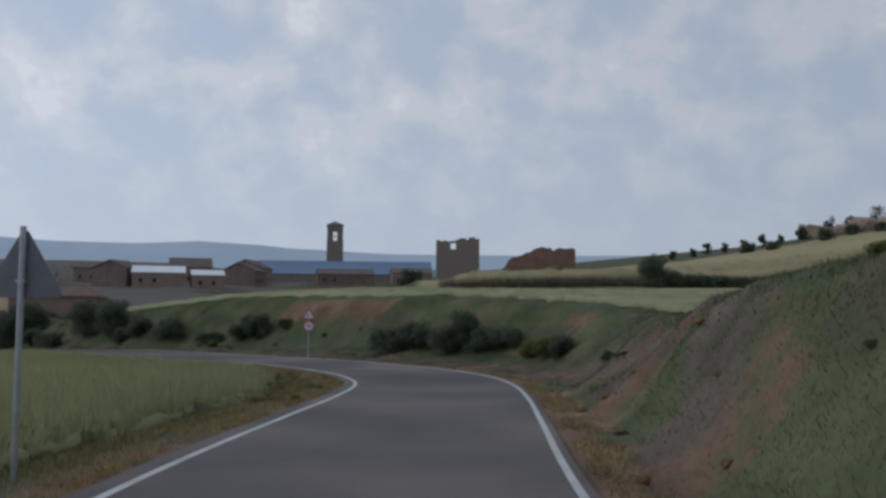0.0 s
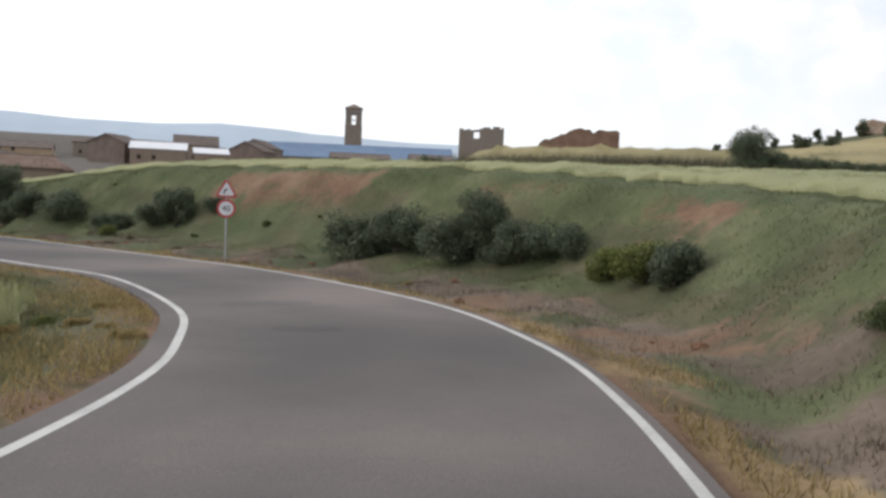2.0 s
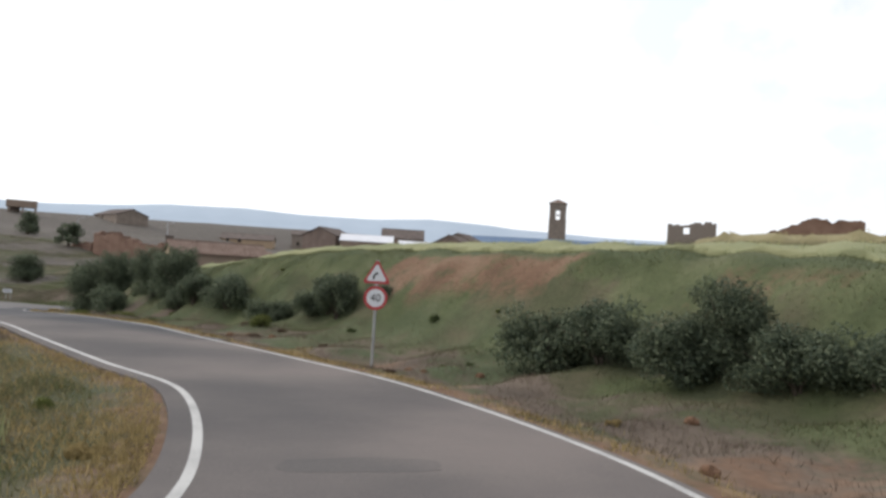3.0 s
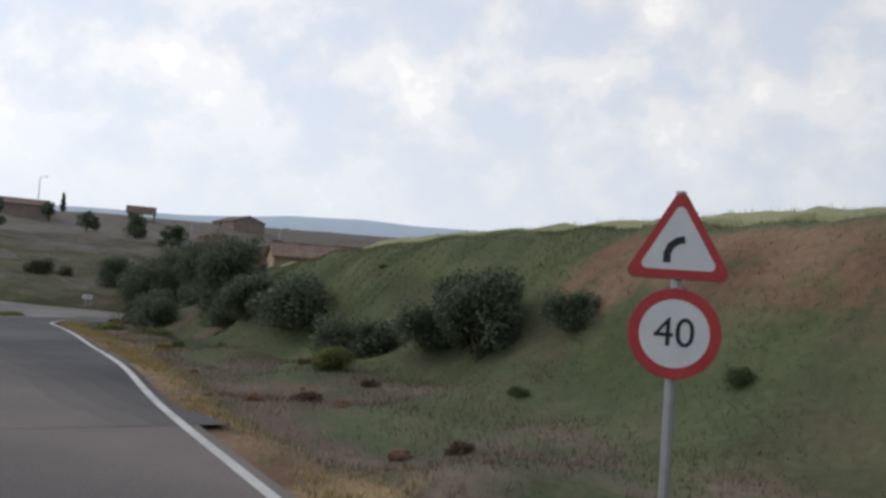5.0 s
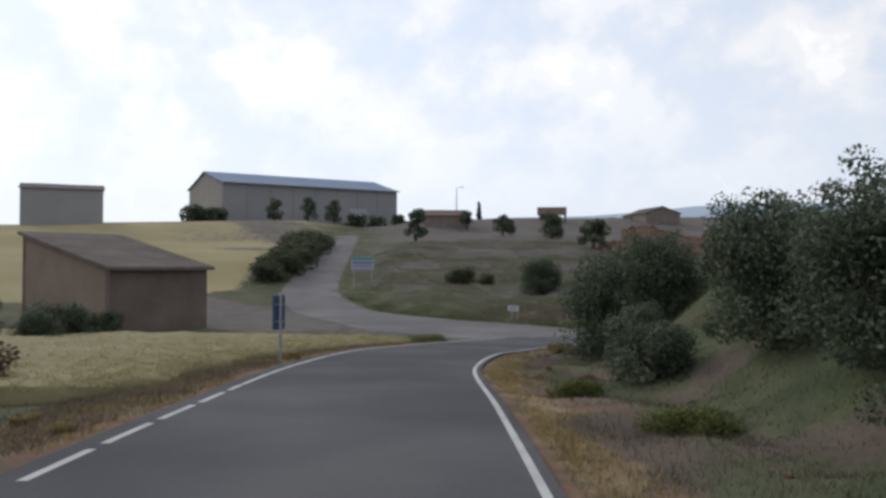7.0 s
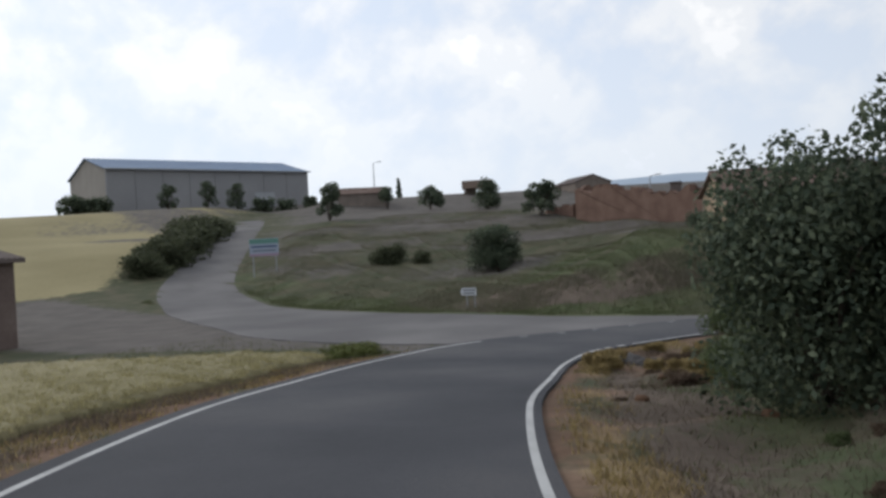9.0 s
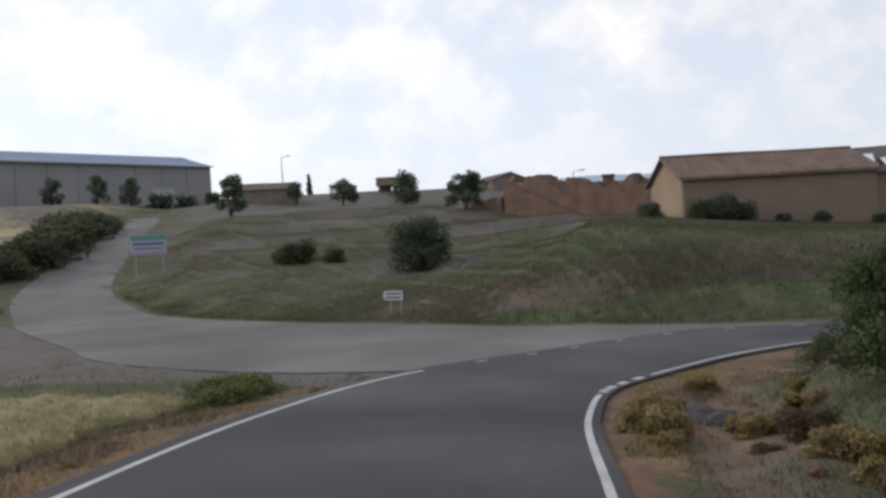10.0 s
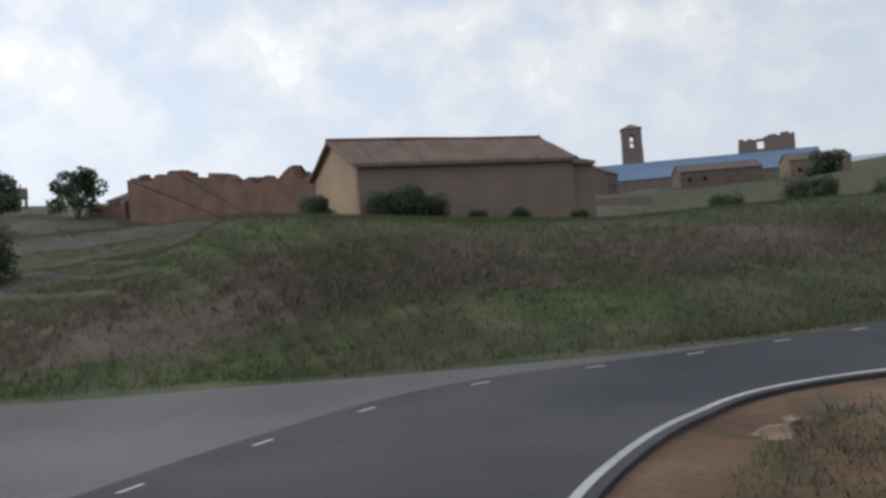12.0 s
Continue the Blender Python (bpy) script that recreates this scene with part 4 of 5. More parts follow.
# the blue haze on both ranges comes from their materials' colour
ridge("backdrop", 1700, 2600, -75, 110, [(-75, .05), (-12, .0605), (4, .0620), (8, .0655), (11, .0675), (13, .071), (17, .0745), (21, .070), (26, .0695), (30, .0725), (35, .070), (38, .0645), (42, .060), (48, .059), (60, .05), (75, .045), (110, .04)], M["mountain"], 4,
      "long mountain range on the horizon, blue haze in its colour", 0.0009)
ridge("backdrop", 1100, 1500, -75, 110, [(-75, .03), (0, .044), (20, .040), (40, .035), (60, .03), (110, .03)], M["foothill"], 9, "low foothills below the mountains, haze in their colour", 0.0025)

# ---- buildings ----


def frame_at(ax, ay, bx, by, z):
    """Local frame with x along a front wall from a to b, y to the back, z up; and the wall's length."""
    return Matrix.Translation((ax, ay, z)) @ Matrix.Rotation(math.atan2(by - ay, bx - ax), 4, 'Z'), math.hypot(bx - ax, by - ay)


def ribbed(L, y0, z0, y1, z1, over, pitch, depth, thick, mat, parent, name="roof", label=""):
    """A roof slope with ribs or tile rows that run down it, from the eave (y0, z0) to the top (y1, z1)."""
    n = max(8, int((L + 2 * over) / pitch * 4))
    x = np.linspace(-over, L + over, n)
    wv = depth * np.abs(np.sin(x / pitch * math.pi))
    g = np.random.RandomState(int(L * 10))
    vs, rows = [], 6
    for j in range(rows):
        t = j / (rows - 1)
        sag = -0.012 * L * math.sin(math.pi * t) * 0.2
        vs.append(np.column_stack([x, np.full(n, y0 + (y1 - y0) * t), z0 + (z1 - z0) * t + wv + sag + 0.35 * depth * g.randn(n) * (mat.name == "roof_tile")]))
    vs.append(np.column_stack([x, np.full(n, y0), np.full(n, z0 - thick)]))
    vs.append(np.column_stack([x, np.full(n, y1), np.full(n, z1 - thick)]))
    fs = []
    for j in list(range(rows - 1)):
        for i in range(n - 1):
            fs.append((j * n + i, j * n + i + 1, (j + 1) * n + i + 1, (j + 1) * n + i))
    e0, e1 = rows * n, (rows + 1) * n
    for i in range(n - 1):
        fs.append((e0 + i, e0 + i + 1, i + 1, i))
        fs.append((e1 + i, e1 + i + 1, e0 + i + 1, e0 + i))
    for i in (0, n - 1):
        fs.append([j * n + i for j in range(rows)] + [e1 + i, e0 + i])
    ob = new(name, mesh_of(name, np.vstack(vs), fs, mat))
    ob.parent = parent
    return tagged(ob, label)


def gabled(name, label, a, b, W, wall_h, ridge_h, wall_mat, roof_mat, base=None, sink=1.5, over=0.25, pitch=0.25, depth=0.06, gable_mat=None, group="", category="house", windows=()):
    """A house with four walls, a ridged roof and openings in its front, standing on the land."""
    z = min(height(*a), height(*b)) if base is None else base
    m, L = frame_at(*a, *b, z)
    ob = thing(name, label, category, m, group)
    t = 0.35
    cuts = sorted(windows)
    x = 0.0
    bm = bmesh.new()
    for w0, w1, z0, z1 in cuts:
        box(bm, x, w0, 0, t, -sink, wall_h)
        box(bm, w0, w1, 0, t, -sink, z0)
        box(bm, w0, w1, 0, t, z1, wall_h)
        x = w1
    box(bm, x, L, 0, t, -sink, wall_h)
    part("wall", bm, wall_mat, ob)
    for w0, w1, z0, z1 in cuts:
        # a solid dark panel closes the opening, coloured as the shade inside
        f = part("window", boxm(w0, w1, t - 0.12, t - 0.06, z0, z1), M["dark_opening"], ob, "window closed by a near-black panel as room shade")
        bmf = bmesh.new()
        box(bmf, w0, w0 + 0.07, t - 0.2, t - 0.05, z0, z1)
        box(bmf, w1 - 0.07, w1, t - 0.2, t - 0.05, z0, z1)
        box(bmf, w0, w1, -0.04, t - 0.05, z0 - 0.06, z0)
        part("sill", bmf, M["stone"], f)
    part("wall", boxm(0, L, W - t, W, -sink, wall_h), wall_mat, ob)
    for x0 in (0.002, L - t - 0.002):
        bm = prism([(t + 0.003, -sink), (W - t - 0.003, -sink), (W - t - 0.003, wall_h), (W / 2, ridge_h - 0.06), (t + 0.003, wall_h)], 0, t)
        bmesh.ops.transform(bm, matrix=Matrix.Translation((x0, 0, 0)) @ Matrix(((0, 1, 0, 0), (1, 0, 0, 0), (0, 0, 1, 0), (0, 0, 0, 1))), verts=bm.verts)
        part("gable", bm, gable_mat or wall_mat, ob)
    k = (ridge_h - wall_h) / (W / 2)
    ribbed(L, -over, wall_h - over * k + 0.1, W / 2, ridge_h + 0.1, over, pitch, depth, 0.12, roof_mat, ob)
    ribbed(L, W + over, wall_h - over * k + 0.1, W / 2, ridge_h + 0.1, over, pitch, depth, 0.12, roof_mat, ob)
    rid = tube([(-over, W / 2, ridge_h + 0.12), (L / 3, W / 2, ridge_h + 0.14), (2 * L / 3, W / 2, ridge_h + 0.1), (L + over, W / 2, ridge_h + 0.13)], [0.12] * 4, 6)
    part("ridge_cap", rid, roof_mat, ob)
    return ob, L


# the barn above the junction; lighter gable plaster puts the sunlit side into the colour
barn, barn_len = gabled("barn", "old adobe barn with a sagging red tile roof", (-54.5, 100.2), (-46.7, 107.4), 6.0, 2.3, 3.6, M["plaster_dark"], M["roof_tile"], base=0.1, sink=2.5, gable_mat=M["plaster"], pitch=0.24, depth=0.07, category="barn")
part("lean_to_wall", boxm(barn_len + 0.003, barn_len + 1.6, 0.6, 5.0, -2.5, 2.1), M["plaster_dark"], barn)
ribbed(1.5, 0.4, 2.15, 5.2, 3.1, 0.0, 0.24, 0.07, 0.1, M["roof_tile"], barn, "lean_to_roof").location = (barn_len + 0.1, 0, 0)

# the warehouse on the hill
wm, wl = frame_at(-181.9, 112.5, -178.5, 154.6, 9.5)
warehouse = thing("warehouse", "large pale warehouse with a low blue sheet roof", "warehouse", wm)
WW, WH, WR = 24.4, 8.7, 11.9
npan = 8
pw = wl / npan
for i in range(npan):
    part("wall_panel", boxm(i * pw + 0.03, (i + 1) * pw - 0.03, 0.0 - 0.02 * (i % 2), 0.3, -2.5, WH, bevel=0.03), M["sheet_wall"], warehouse)
part("wall", boxm(0, wl, 0.31, 0.6, -2.5, WH - 0.01), M["sheet_wall"], warehouse)
part("wall", boxm(0, wl, WW - 0.4, WW, -2.5, WH), M["sheet_wall"], warehouse)
for x0 in (0.0, wl - 0.35):
    g_ = prism([(0.62, -2.5), (WW - 0.42, -2.5), (WW - 0.42, WH), (WW / 2, WR - 0.1), (0.62, WH)], 0, 0.35)
    bmesh.ops.transform(g_, matrix=Matrix.Translation((x0, 0, 0)) @ Matrix(((0, 1, 0, 0), (1, 0, 0, 0), (0, 0, 1, 0), (0, 0, 0, 1))), verts=g_.verts)
    part("gable", g_, M["gable_grey"], warehouse)
ribbed(wl, -0.5, WH - 0.05, WW / 2, WR + 0.05, 0.4, 1.0, 0.08, 0.15, M["roof_blue"], warehouse)
ribbed(wl, WW + 0.5, WH - 0.05, WW / 2, WR + 0.05, 0.4, 1.0, 0.08, 0.15, M["roof_blue"], warehouse)
part("gutter", boxm(-0.4, wl + 0.4, -0.72, -0.52, WH - 0.2, WH + 0.02), M["steel"], warehouse)
part("door", boxm(wl * 0.70, wl * 0.70 + 4.5, -0.08, -0.025, -0.6, 4.2), M["steel"], warehouse, "grey sliding door")

gabled("shed", "grey farm shed with a low ridged roof", (-162.6, 70.6), (-159.7, 82.6), 9, 5.0, 5.9, M["sheet_wall"], M["roof_old"], base=8.0, category="shed")
gabled("hut", "small brown hut on the hill crest", (-146.3, 138.7), (-141.2, 145.3), 5.5, 2.6, 3.6, M["stone"], M["roof_tile"], category="hut")

# lean-to farm building below the road
fm, fl = frame_at(-65.6, 57.6, -67.3, 63.9, -3.2)
lean = thing("farm_building", "tan adobe farm building with one sloping tile roof", "farm building", fm)
FW, FE, FT = 10.0, 3.6, 5.75
part("wall", boxm(0, fl, 0, 0.4, -1.5, FE), M["village_wall"], lean)
part("wall", boxm(0, fl, FW - 0.4, FW, -1.5, FT), M["adobe"], lean)
for x0 in (0.0, fl - 0.4):
    g_ = prism([(0.402, -1.5), (FW - 0.402, -1.5), (FW - 0.402, FT - 0.1), (0.402, FE)], 0, 0.4)
    bmesh.ops.transform(g_, matrix=Matrix.Translation((x0, 0, 0)) @ Matrix(((0, 1, 0, 0), (1, 0, 0, 0), (0, 0, 1, 0), (0, 0, 0, 1))), verts=g_.verts)
    part("wall", g_, M["plaster_dark"], lean)
ribbed(fl, -0.35, FE + 0.02, FW + 0.1, FT + 0.1, 0.3, 0.25, 0.07, 0.15, M["roof_old"], lean)


def ragged_wall(name, label, a, b, heights, thick, mat, sink=1.0, seed=1, category="ruin", returns=()):
    """A broken wall: its top steps and crumbles along the given heights."""
    z = min(height(*a), height(*b))
    m, L = frame_at(*a, *b, z)
    ob = thing(name, label, category, m)
    g = random.Random(seed)

    def piece(length, hs, mm):
        n = max(10, int(length / 0.45))
        top = []
        for i in range(n + 1):
            u = i / n * (len(hs) - 1)
            k = min(int(u), len(hs) - 2)
            h = hs[k] + (hs[k + 1] - hs[k]) * (u - k)
            h += g.uniform(-0.28, 0.28)
            top.append((length * i / n, h))
            if i < n and g.random() < 0.6:
                top.append((length * (i + 0.9) / n, h + g.uniform(-0.08, 0.08)))
        bm = prism([(0, -sink), (length, -sink)] + top[::-1], 0, thick)
        bmesh.ops.triangulate(bm, faces=[f for f in bm.faces if len(f.verts) > 4])
        bmesh.ops.transform(bm, matrix=mm, verts=bm.verts)
        part("wall", bm, mat, ob)

    piece(L, heights, Matrix())
    for x, length, hs in returns:
        piece(length, hs, Matrix.Translation((x, thick + 0.01, 0)) @ Matrix.Rotation(radians(90), 4, 'Z'))
    return ob


ragged_wall("ruined_walls", "crumbling red adobe walls of a ruined yard", (-75.6, 113.0), (-59.6, 106.6), [3.9, 3.4, 3.6, 3.3, 3.0, 2.6, 2.3, 2.5, 2.1], 0.6, M["adobe"], 2.0, 3, returns=((0.3, 6.0, [3.9, 3.9, 3.2]), (16.0, 4.0, [2.2, 2.2, 1.8])))
ragged_wall("ruined_walls", "low crumbling adobe wall on the hillside", (-84.5, 117.0), (-76.2, 113.4), [0.5, 0.7, 0.9, 1.3], 0.5, M["adobe"], 1.5, 5)
ragged_wall("ruined_barn", "red adobe ruin with a sloping broken top", (4.9, 109.9), (16.5, 108.4), [0.9, 2.5, 4.0, 4.9, 5.5, 5.2, 5.4, 5.2], 0.7, M["adobe"], 2.0, 7, returns=((11.0, 7.0, [4.1, 3.6, 2.6]), (5.5, 6.0, [3.6, 3.0])))

# open shelter on the crest
sm, sl = frame_at(-152.9, 176.4, -148.5, 180.6, height(-150.5, 178.5))
shelter = thing("shelter", "small dark shelter standing on posts on the crest", "shelter", sm)
part("roof", boxm(-0.3, sl + 0.3, -0.2, 3.0, 1.5, 3.2, bevel=0.05), M["plaster_dark"], shelter)
for x in (0.1, sl * 0.5, sl - 0.3):
    part("post", boxm(x, x + 0.5, 0.0, 0.4, -0.8, 1.495), M["stone"], shelter)
part("back_wall", boxm(0.1, sl * 0.45, 2.4, 2.7, -0.8, 1.495), M["stone"], shelter)

# ---- the village ----
def turned(a, L, W):
    """Front corners of a house whose gable looks towards the road."""
    return (a[0] + L, a[1]), (a[0] + L + 1.5, a[1] + W)


V = [("house", "low brown village house with a tile roof", (-120.3, 258), (-106.4, 265), 10, 6.0, 7.4, "stone", "roof_old"),
     ("house", "reddish adobe house with its gable to the road", *turned((-94.7, 212), 10, 9), 10, 6.2, 8.2, "village_wall", "roof_old"),
     ("shed", "long low shed with a bright white sheet roof", (-82.7, 210.5), (-70.3, 214.5), 9, 5.2, 6.9, "plaster_dark", "white_roof"),
     ("shed", "low shed with a bright white sheet roof", (-68.3, 214.5), (-60.6, 217.5), 8, 5.2, 6.5, "plaster_dark", "white_roof"),
     ("house", "brown village house with a dark tile roof", (-86.2, 249), (-74.5, 253.2), 9, 6.6, 9.4, "plaster_dark", "roof_old"),
     ("house", "brown house with a dark gable beside the hall", *turned((-72.4, 262), 11, 10), 11, 6.6, 9.2, "stone", "roof_old"),
     ("house", "adobe house with a broad gable", *turned((-68.1, 238.5), 10.5, 9), 10.5, 5.8, 8.3, "village_wall", "roof_old"),
     ("house", "low reddish house in front of the long hall", (-43.4, 265), (-25.5, 269), 9, 5.0, 6.6, "village_wall", "roof_old"),
     ("house", "low tan house below the castle", (-19.5, 270), (-6.5, 272), 9, 5.4, 7.0, "plaster_dark", "roof_old"),
     ("house", "small far house with a pitched roof", (-158.0, 212.1), (-145.5, 205.6), 9, 3.7, 5.3, "stone", "roof_old"),
     ("house", "low tan house with a pitched roof", (-130.0, 232), (-116.1, 238), 9, 3.6, 5.2, "plaster", "roof_old")]
for nm, lb, a, b, w, h1, h2, wmat, rmat in V:
    gabled(nm, lb, a, b, w, h1, h2, M[wmat], M[rmat], base=min(height(*a), height(*b)) - 1.2, pitch=0.5, depth=0.08, group="village houses", sink=3, windows=((1.6, 2.6, 2.6, 3.6), (5.0, 6.0, 2.6, 3.6)))
gabled("hall", "long hall with a blue sheet roof below the tower", (-70.6, 292.5), (-6.9, 300.0), 20, 5.6, 10.6, M["stone"], M["roof_blue"], base=6.7, sink=4, pitch=1.2, depth=0.08, category="hall")
ragged_wall("field_wall", "long low brown stone wall below the village", (-100.5, 196), (-47.7, 208), [1.3, 1.6, 1.4, 1.8, 1.5, 1.4, 1.7], 0.6, M["stone"], 1.5, 9, category="wall")


def bell_tower(x, y, z0, top, w):
    ob = thing("bell_tower", "square stone bell tower with an open arch and pointed roof", "tower", Matrix.Translation((x, y, z0)) @ Matrix.Rotation(radians(8), 4, 'Z'))
    h = top - z0
    r, o = w / 2, w * 0.12
    sill, crown = h * 0.60, h * 0.80
    part("shaft", boxm(-r, r, -r, r, -4, sill, bevel=0.15), M["stone"], ob)
    for sx in (-1, 1):
        for sy in (-1, 1):
            x0, x1 = sorted((sx * r * 0.96, sx * o))
            y0, y1 = sorted((sy * r * 0.96, sy * o))
            part("pier", boxm(x0, x1, y0, y1, sill + 0.01, crown - 0.01), M["stone"], ob)
    part("bell", tube([(0, 0, sill + 2.2), (0, 0, sill + 2.8), (0, 0, sill + 3.4)], [0.8, 0.6, 0.3], 10), M["steel"], ob, "dark bronze bell")
    part("arch_band", boxm(-r * 0.97, r * 0.97, -r * 0.97, r * 0.97, crown, h * 0.90, bevel=0.1), M["stone"], ob)
    part("cornice", boxm(-r * 1.05, r * 1.05, -r * 1.05, r * 1.05, h * 0.90 + 0.01, h * 0.92), M["stone"], ob)
    bm = bmesh.new()
    bmesh.ops.create_cone(bm, cap_ends=True, segments=4, radius1=r * 1.4, radius2=0.2, depth=h * 0.08)
    bmesh.ops.transform(bm, matrix=Matrix.Translation((0, 0, h * 0.96 + 0.02)) @ Matrix.Rotation(radians(45), 4, 'Z'), verts=bm.verts)
    part("roof", bm, M["roof_tile"], ob)


bell_tower(-65.9, 460.2, 20.0, 48.2, 9.2)

# ruined castle keep with a window that goes right through
km, kl = frame_at(-11.2, 600, 20.6, 599.2, 20.6)
keep = thing("castle_ruin", "ruined stone castle keep with one open window", "castle", km)
bm = bmesh.new()
box(bm, 0, 10.5, 0, 3, -4, 27.2)
box(bm, 10.5, 14.5, 0, 3, -4, 21.5)
box(bm, 10.5, 14.5, 0, 3, 26.0, 27.6)
box(bm, 14.5, kl, 0, 3, -4, 28.6)
part("wall", bm, M["stone"], keep)
part("wall", prism([(3.01, -4), (3.01, 27.0), (9, 25), (14, 24.0), (20, 19), (20, -4)], 0, 3), M["stone"], keep).rotation_euler = (0, 0, 0)
keep.children[-1].matrix_basis = Matrix(((0, 1, 0, 0), (1, 0, 0, 0), (0, 0, 1, 0), (0, 0, 0, 1)))
part("wall", prism([(3.01, -4), (3.01, 29.0), (10, 28), (18, 27.5), (20, 22), (20, -4)], 0, 3), M["stone"], keep)
keep.children[-1].matrix_basis = Matrix(((0, 1, 0, kl - 3), (1, 0, 0, 0), (0, 0, 1, 0), (0, 0, 0, 1)))
for x0, x1, z1 in ((0, 3, 28.2), (5, 8, 27.9), (17, 22, 29.6), (24, 29, 30.2), (30, kl, 29.4)):
    part("battlement", boxm(x0, x1, 0.2, 2.6, 27.0, z1), M["stone"], keep)

# square brick shaft on the hill crest
shaft = thing("brick_shaft", "small dark square brick shaft on the hill crest", "chimney", Matrix.Translation((-73.1, 126.1, height(-73.1, 126.1))) @ Matrix.Rotation(radians(25), 4, 'Z'))
part("body", boxm(-0.5, 0.5, -0.5, 0.5, -0.5, 3.2, bevel=0.04), M["roof_old"], shaft)
part("cap", boxm(-0.6, 0.6, -0.6, 0.6, 3.205, 3.4, bevel=0.03), M["roof_old"], shaft)

# ---- lamps, boards and signs ----


def street_lamp(x, y, h, side=1):
    ob = thing("street_lamp", "tall grey street lamp with a curved arm", "street lamp", Matrix.Translation((x, y, height(x, y))), "street lamps")
    part("pole", tube([(0, 0, -0.3), (0, 0, h * 0.5), (0, 0, h)], [0.13, 0.1, 0.07], 8), M["steel"], ob)
    part("arm", tube([(0, 0, h - 0.05), (0.5 * side, 0.3, h + 0.12), (1.3 * side, 0.8, h + 0.15)], [0.06, 0.05, 0.04], 6), M["steel"], ob)
    part("lantern", boxm(1.0 * side - 0.35, 1.0 * side + 0.45, 0.45, 0.85, h + 0.12, h + 0.26, bevel=0.04), M["steel"], ob)


street_lamp(-150.2, 150.1, 7.0)
street_lamp(-116.0, 157.0, 3.6)
street_lamp(-96.4, 158.6, 3.2)


def post(ob, x, z1, y=0.0, r=0.03, name="post"):
    return part(name, tube([(x, y, -0.5), (x, y, z1 * 0.5), (x, y, z1)], [r, r, r], 8), M["steel"], ob)


def disc(r, y0, y1, z, n=36):
    return prism([(math.cos(a) * r, z + math.sin(a) * r) for a in (2 * math.pi * k / n for k in range(n))], y0, y1)


def ring(r0, r1, y0, y1, z, n=36):
    bm = bmesh.new()
    vs = []
    for y in (y0, y1):
        for r in (r0, r1):
            vs.append([bm.verts.new((math.cos(2 * math.pi * k / n) * r, y, z + math.sin(2 * math.pi * k / n) * r)) for k in range(n)])
    for k in range(n):
        j = (k + 1) % n
        for p_, q_ in ((0, 1), (1, 3), (3, 2), (2, 0)):
            bm.faces.new((vs[p_][k], vs[p_][j], vs[q_][j], vs[q_][k]))
    return bm


def triangle(side, z, r=0.05):
    """Rounded triangle outline, point up, its base at z."""
    h = side * 0.866
    pts = []
    for cx, cz, a0 in ((side / 2 - r * 1.732, z + r, -90), (0, z + h - 2 * r, 30), (-side / 2 + r * 1.732, z + r, 150)):
        for k in range(7):
            a = radians(a0 + k * 20)
            pts.append((cx + r * math.cos(a), cz + r * math.sin(a)))
    return pts


def words(text, size, mat, parent, x, y, z, name="lettering"):
    cu = bpy.data.curves.new(name, 'FONT')
    cu.body, cu.size, cu.align_x, cu.align_y, cu.extrude = text, size, 'CENTER', 'CENTER', 0.001
    tmp = new(name, cu)
    me = bpy.data.meshes.new_from_object(tmp.evaluated_get(bpy.context.evaluated_depsgraph_get()))
    bpy.data.objects.remove(tmp)
    me.materials.clear()
    me.materials.append(mat)
    ob = new(name, me)
    ob.parent = parent
    ob.matrix_basis = Matrix.Translation((x, y, z)) @ Matrix.Rotation(radians(90), 4, 'X')
    return ob


def warning_signs(x, y, turn, front, label, lift=0.0, side=0.72, base=None, scale=1.0):
    """A triangle on a post; one that is seen from the front carries a bend warning and a speed limit below it."""
    z = height(x, y) - 0.17 if base is None else base
    ob = thing("road_sign", label, "road sign", Matrix.Translation((x, y, z)) @ Matrix.Rotation(radians(turn), 4, 'Z') @ Matrix.Scale(scale, 4))
    post(ob, 0.0, 2.28 + lift + (side - 0.72), 0.06, 0.035)
    tri = part("triangle_plate", prism(triangle(side, 1.69 + lift), 0.0, 0.015), M["sign_back"], ob)
    if front:
        cir = part("round_plate", disc(0.30, 0.0, 0.015, 1.335 + lift), M["sign_back"], ob)
        part("red_border", prism(triangle(0.71, 1.695), -0.006, -0.001), M["sign_red"], tri)
        part("white_field", prism(triangle(0.52, 1.755, 0.035), -0.010, -0.007), M["sign_white"], tri)
        arc = [(-0.075 + 0.0, 1.80), (-0.075, 1.86), (-0.055, 1.91), (-0.01, 1.945), (0.035, 1.955)]
        left_, right_ = [], []
        for i, (px_, pz_) in enumerate(arc):
            a = arc[max(i - 1, 0)]
            b = arc[min(i + 1, len(arc) - 1)]
            dx, dz = b[0] - a[0], b[1] - a[1]
            q = math.hypot(dx, dz)
            left_.append((px_ - dz / q * 0.024, pz_ + dx / q * 0.024))
            right_.append((px_ + dz / q * 0.024, pz_ - dx / q * 0.024))
        part("bend_arrow", prism(right_ + left_[::-1], -0.0135, -0.011), M["black"], tri)
        part("red_border", ring(0.225, 0.297, -0.006, -0.001, 1.335), M["sign_red"], cir)
        part("white_field", disc(0.225, -0.006, -0.001, 1.335), M["sign_white"], cir)
        words("40", 0.27, M["black"], cir, 0, -0.009, 1.335)
    for zz in (1.30 + lift, 1.85 + lift)[0 if front else 1:]:
        part("clamp", boxm(-0.05, 0.05, 0.016, 0.10, zz, zz + 0.03), M["steel"], ob)
    return ob


warning_signs(-6.78, 39.02, 14, True, "bend warning over a 40 speed limit on a grey post", base=-0.68, scale=0.9)
warning_signs(-4.62, 8.8, 182, False, "dark grey back of a triangular road sign on a post", 0.44, 0.9)


